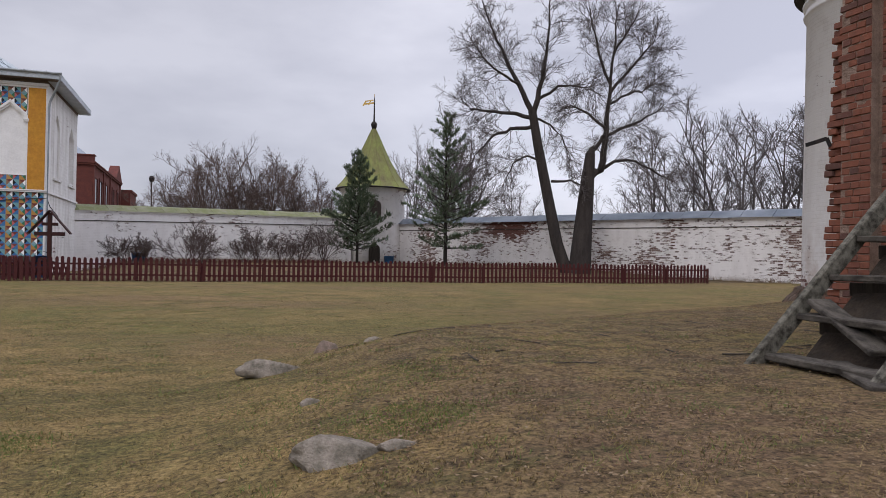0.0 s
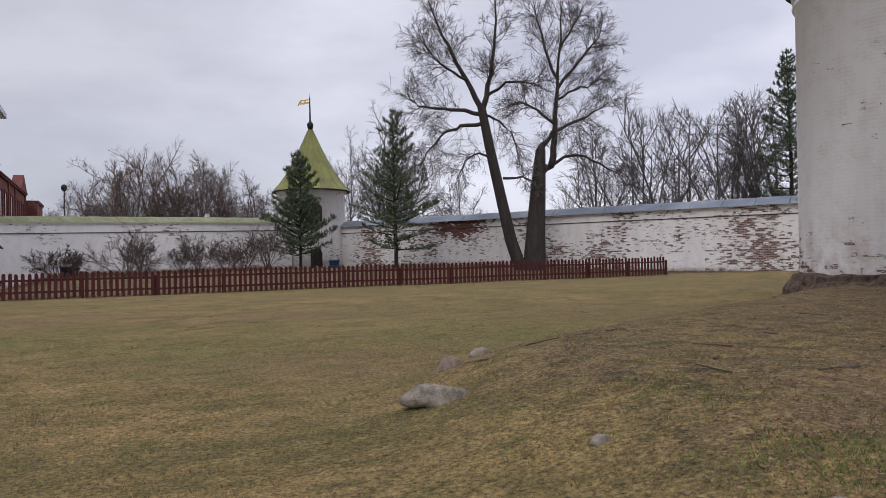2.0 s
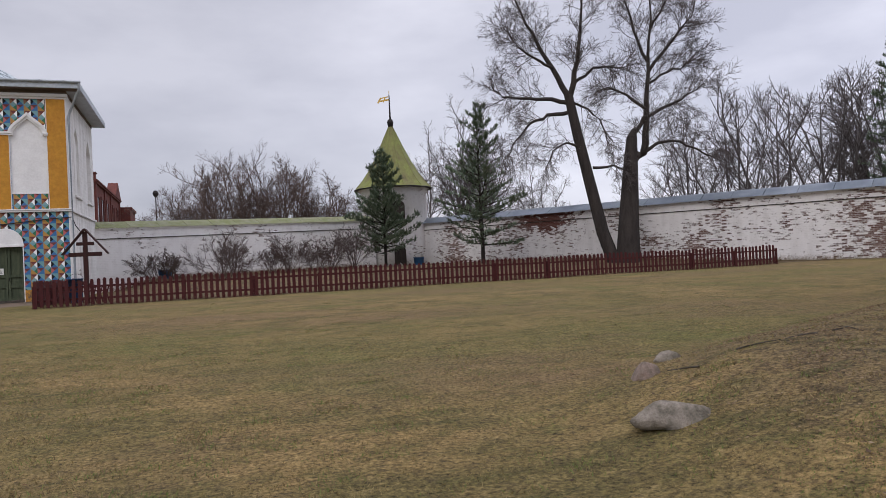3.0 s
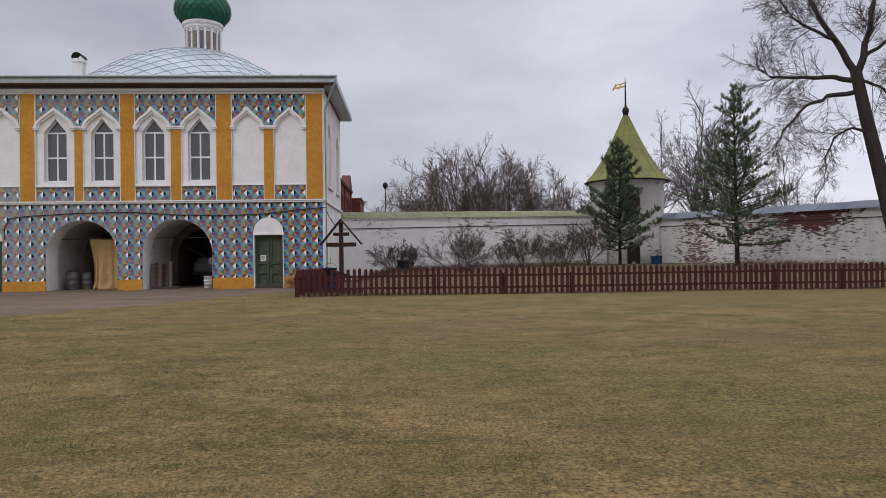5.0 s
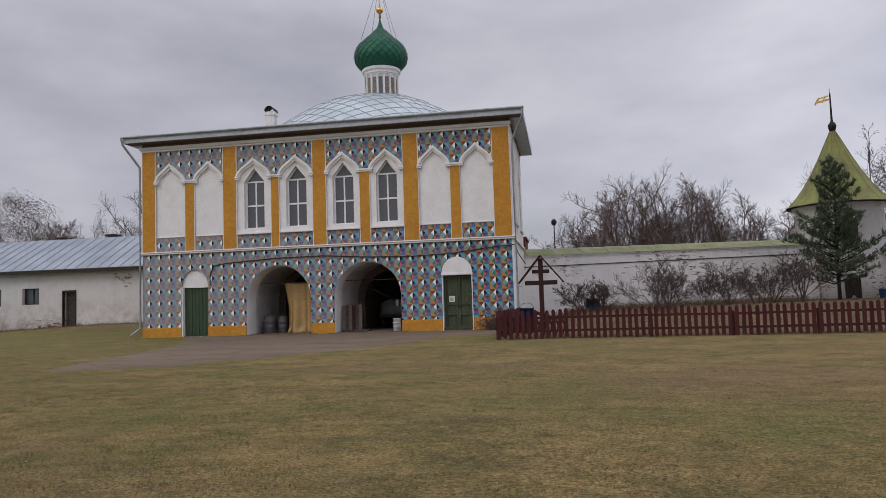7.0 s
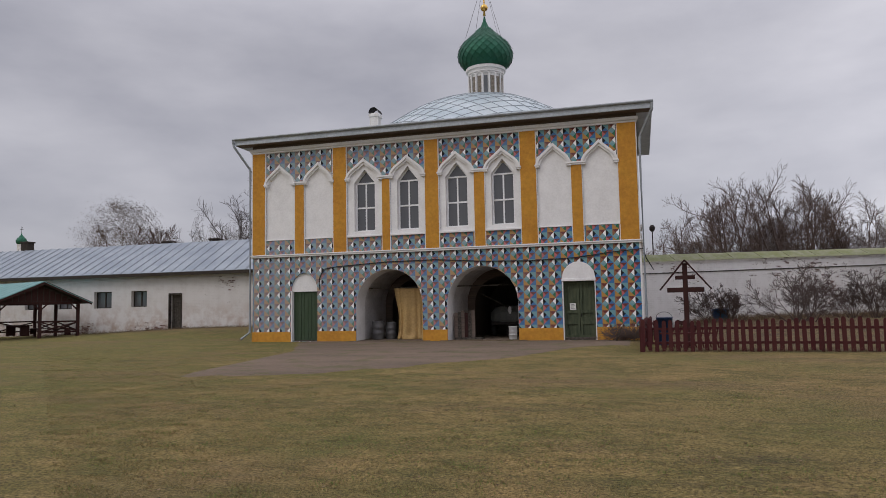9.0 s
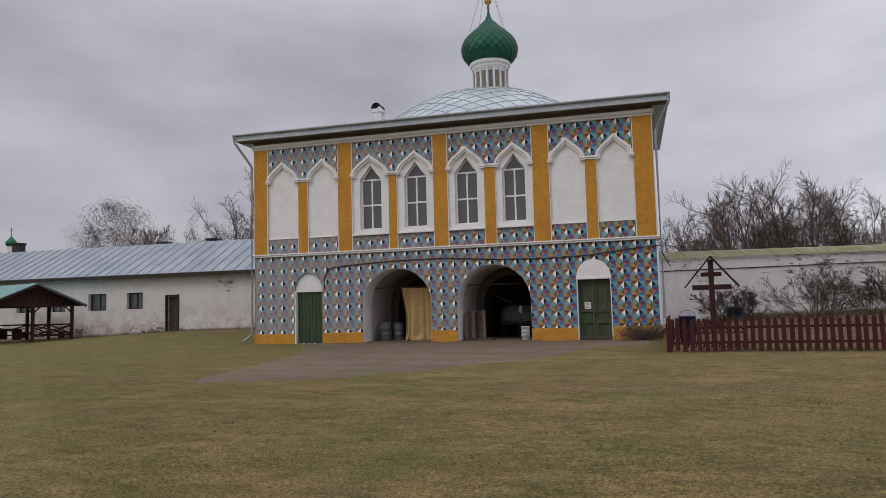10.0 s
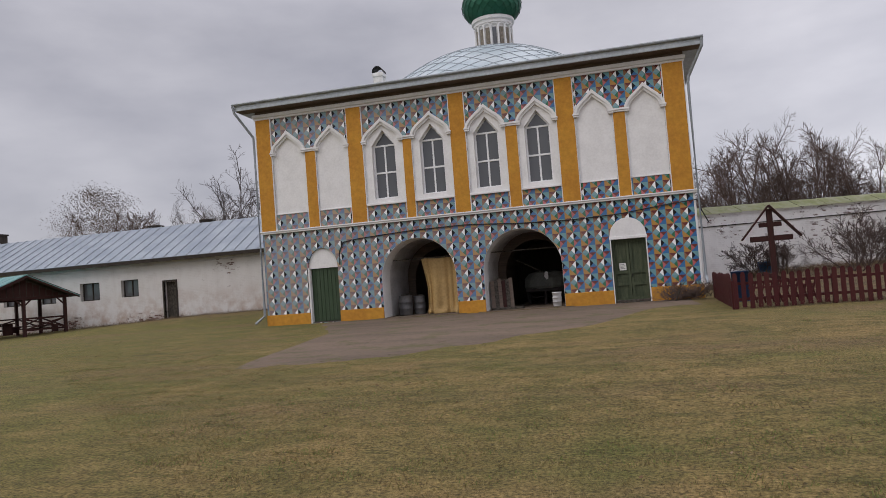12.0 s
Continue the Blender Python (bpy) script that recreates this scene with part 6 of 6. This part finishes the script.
rock((8.83, -36.05), 0.095, 0.06, 0.04, 5, M_STONE, "small flat pale stone in the grass", 5)


# ---- grass, leaves and litter ----
def blades(name, count, place, mat, h0, h1, w, label, category):
    rg = np.random.RandomState(17 + count)
    V = np.zeros((count * 3, 3))
    k = 0
    xs, ys = place(rg, count)
    for x, y in zip(xs, ys):
        z = gz(x, y)
        h, a, b = rg.uniform(h0, h1), rg.uniform(0, 6.283), rg.uniform(0, 6.283)
        lean = rg.uniform(0.3, 1.5) * h
        V[k] = (x - w * math.cos(a), y - w * math.sin(a), z - 0.004)
        V[k + 1] = (x + w * math.cos(a), y + w * math.sin(a), z - 0.004)
        V[k + 2] = (x + lean * math.cos(b), y + lean * math.sin(b), z + h)
        k += 3
    me = bpy.data.meshes.new(name)
    me.vertices.add(count * 3)
    me.vertices.foreach_set("co", V.ravel())
    me.loops.add(count * 3)
    me.loops.foreach_set("vertex_index", np.arange(count * 3, dtype=np.int32))
    me.polygons.add(count)
    me.polygons.foreach_set("loop_start", np.arange(0, count * 3, 3, dtype=np.int32))
    me.update(calc_edges=True)
    me.materials.append(mat)
    return tagged(new(name, me), label, category, kind="stuff")


def lawn_place(rg, n):
    u = rg.normal(0.8, 0.85, n)
    d = 1.0 + rg.exponential(5.5, n) % 20
    return 8.1 - 11.6 * u + 0.70 * d, -41.3 + 11.3 * u + 0.71 * d


def patchy_place(rg, n):
    """The same spread, thinned to uneven matted patches."""
    x, y = lawn_place(rg, int(n * 1.9))
    v = np.array([noise.noise((a * 2.2, b * 3.0, 0)) + 0.7 * noise.noise((a * 6, b * 8, 5)) for a, b in zip(x, y)])
    keep = np.argsort(v + rg.normal(0, 0.22, len(v)))[-n:]
    return x[keep], y[keep]


def patch_place(cx, cy, r):
    def place(rg, n):
        a, q = rg.uniform(0, 6.283, n), r * np.sqrt(rg.uniform(0, 1, n)) * rg.uniform(0.6, 1.0, n)
        return cx + q * np.cos(a) * 1.4, cy + q * np.sin(a)
    return place


blades("grass", 260000, patchy_place, M_GRASS, 0.008, 0.028, 0.0032, "short matted dry lawn grass", "grass")


def tuft_place(rg, n):
    cx, cy = lawn_place(rg, n // 45 + 1)
    i = rg.randint(0, len(cx), n)
    return cx[i] + rg.normal(0, 0.10, n), cy[i] + rg.normal(0, 0.07, n)


blades("grass_tufts", 70000, tuft_place, M_GREEN_GRASS, 0.012, 0.036, 0.0035, "small dull green tufts in the dry lawn", "grass")
blades("straw", 70000, tuft_place, M_WEED, 0.012, 0.04, 0.003, "pale dry straw lying in the lawn", "grass")
for cx, cy, r, n in ((6.4, -35.9, 0.55, 4500), (9.2, -35.7, 0.9, 3500), (9.2, -37.2, 0.5, 2500), (11.5, -34.6, 0.8, 1200), (4.5, -27.0, 1.6, 2200), (-8.0, -23.0, 2.4, 2600), (-1.5, -24.5, 1.6, 2400)):
    blades("green_grass", n, patch_place(cx, cy, r), M_GREEN_GRASS, 0.006, 0.018, 0.0035, "patch of greener grass in the lawn", "grass")


def along(rows, wide):
    def place(rg, n):
        i = rg.randint(0, len(rows), n)
        q = rg.uniform(0, 1, n)
        a = np.array([r[0] for r in rows])[i]
        b = np.array([r[1] for r in rows])[i]
        p = a + (b - a) * q[:, None] + rg.normal(0, wide, (n, 2))
        return p[:, 0], p[:, 1]
    return place


blades("dry_weeds", 9000, along((((0.2, -8.0), (34.6, -9.1)), ((0.2, -8.05), (34.6, -9.0))), 0.14), M_WEED, 0.05, 0.2, 0.006, "dry weeds along the foot of the fence", "weeds")
blades("dry_weeds", 16000, along((((1.0, 8.6), (18.6, 18.7)), ((2.0, 6.0), (17.0, 14.0)), ((41.0, -8.6), (28.0, 14.0))), 0.9), M_WEED, 0.1, 0.45, 0.009, "brown dry weeds along the foot of the wall", "weeds")
blades("dry_weeds", 4000, along((((-46.0, 10.3), (-20.0, 10.3)),), 0.2), M_WEED, 0.05, 0.22, 0.008, "dry weeds along the foot of the white house", "weeds")


def litter(name, count, mat, size, box_, label, category, need):
    rg = random.Random(23 + count)
    V, F = [], []
    while len(F) < count * 2:
        x, y = rg.uniform(box_[0], box_[1]), rg.uniform(box_[2], box_[3])
        z = gz(x, y)
        if z < need * rg.random() or noise.noise((x * 1.9, y * 2.4, 3)) + 0.6 * noise.noise((x * 5, y * 6, 1)) < rg.uniform(-0.3, 0.25):
            continue
        s, a = rg.uniform(*size), rg.uniform(0, 6.283)
        ca, sa = math.cos(a) * s, math.sin(a) * s
        t = rg.uniform(-0.6, 0.6) * s
        b = len(V)
        lift = z + 0.006 + rg.uniform(0, 0.012)
        V += [(x - ca, y - sa, lift + rg.uniform(0, 0.5) * s), (x + sa * 0.5, y - ca * 0.5, lift + t * 0.3), (x + ca, y + sa, lift + rg.uniform(0, 0.7) * s), (x - sa * 0.5, y + ca * 0.5, lift + 0.4 * abs(t))]
        F += [(b, b + 1, b + 2), (b, b + 2, b + 3)]
    return tagged(raw(name, V, F, mat), label, category, kind="stuff")


litter("fallen_leaves", 78000, M_LEAF, (0.005, 0.017), (8.5, 22.0, -40.5, -28.5), "brown fallen leaves on the low bank", "leaves", 0.45)
litter("scattered_leaves", 2500, M_LEAF, (0.012, 0.03), (-14, 10, -38, -16), "few dry leaves scattered on the lawn", "leaves", 0.0)

rng = random.Random(77)
for k in range(26):
    x, y = rng.uniform(9.6, 15.5), rng.uniform(-38.5, -32.8)
    a, L = rng.uniform(0, 6.28), rng.uniform(0.15, 0.5)
    w = Wood()
    pts = wander(Vector((x, y, gz(x, y) + 0.015)), Vector((math.cos(a), math.sin(a), 0)), L, 4, rng, 0.15, 0.0)
    for p in pts:
        p.z = gz(p.x, p.y) + 0.012
    w.limb(pts, 0.009, 0.004, 5)
    tagged(w.put("stick", M_GREYWOOD, None), "thin dry stick lying on the leafy bank", "stick", group="sticks on the bank")

# brushwood by the olive door
brush = thing("brushwood_heap", "heap of dry cut branches against the plinth", "brushwood", (-0.85, -0.75, gz(-0.85, -0.75)))
w = Wood()
for k in range(210):
    a = rng.uniform(0, 6.28)
    p = Vector((rng.gauss(0, 0.42), rng.gauss(0, 0.2), rng.uniform(0.0, 0.25)))
    branch(w, p, Vector((math.cos(a), 0.35 * math.sin(a), rng.uniform(0.2, 1.0))), rng.uniform(0.3, 0.7), 0.012, 1, rng, 3, 0.0, 0.006)
w.put("brushwood", M_TWIG_RED, brush)
part("stump", tube(bmesh.new(), [(-0.35, -0.25, -0.05), (-0.2, -0.15, 0.35), (-0.1, -0.1, 0.6)], [0.05, 0.04, 0.02], 7), M_GREYWOOD, brush, "pale broken branch")

# ---- bricks of the ruin ----
def brick_mesh(L, h, seed):
    rg = random.Random(seed)
    bm = boxes((-0.09, 0.09, -L / 2, L / 2, -h / 2, h / 2), bevel=0.009)
    for v in bm.verts:
        v.co += Vector((rg.uniform(-1, 1), rg.uniform(-1, 1), rg.uniform(-1, 1))) * 0.006
    me = bpy.data.meshes.new("brick")
    bm.to_mesh(me)
    bm.free()
    me.materials.append(M_BRICK)
    return me


stretchers = [brick_mesh(0.287, 0.092, k) for k in range(4)]
headers = [brick_mesh(0.138, 0.092, 10 + k) for k in range(3)]
rng = random.Random(3)
made = 0
extra = bmesh.new()
for row in range(66):
    z = 0.34 + row * 0.106
    edge = -33.06 - 0.10 * smooth(2.5, 4.7, z) - 0.55 * smooth(4.7, 6.0, z) - 0.09 * abs(noise.noise((0, 0, z * 2.3))) - rng.choice((0, 0.0, 0.02, 0.05))
    y = edge
    col = 0
    while y > -35.6:
        head = (row % 3 == 1) if col % 2 else (row % 2 == 0)
        L = full = 0.15 if head else 0.30
        col += 1
        if y > -33.86 and y - L < -33.80:
            L = y + 33.86
        if L < 0.05:
            y = -33.95
            continue
        yc = y - L / 2
        front = 17.0 if yc > -33.9 else 17.1
        worn = yc > -33.36
        dx = rng.uniform(-0.005, 0.006) + (rng.uniform(0.0, 0.07) if worn else 0.02 * (rng.random() < 0.08))
        m = Matrix.Translation((front + 0.09 + dx, yc, z + rng.uniform(-0.003, 0.003))) @ Matrix.Rotation(rng.uniform(-0.012, 0.012), 4, 'X') @ Matrix.Rotation(rng.uniform(-0.02, 0.02), 4, 'Z') @ Matrix.Diagonal((1, L / full, 1, 1))
        me = rng.choice(headers if head else stretchers)
        if yc > -34.15 and made < 300:
            ob = new("brick", me)
            ob.parent = ruin
            ob.matrix_basis = m
            made += 1
        else:
            n0 = len(extra.verts)
            box(extra, -0.09, 0.09, -full / 2 + 0.008, full / 2 - 0.008, -0.045, 0.045)
            extra.verts.ensure_lookup_table()
            bmesh.ops.transform(extra, matrix=m, verts=extra.verts[n0:])
        y = -33.95 if -33.95 < y - L < -33.80 else y - L
tagged(part("brickwork", extra, M_BRICK, ruin), kind="stuff")
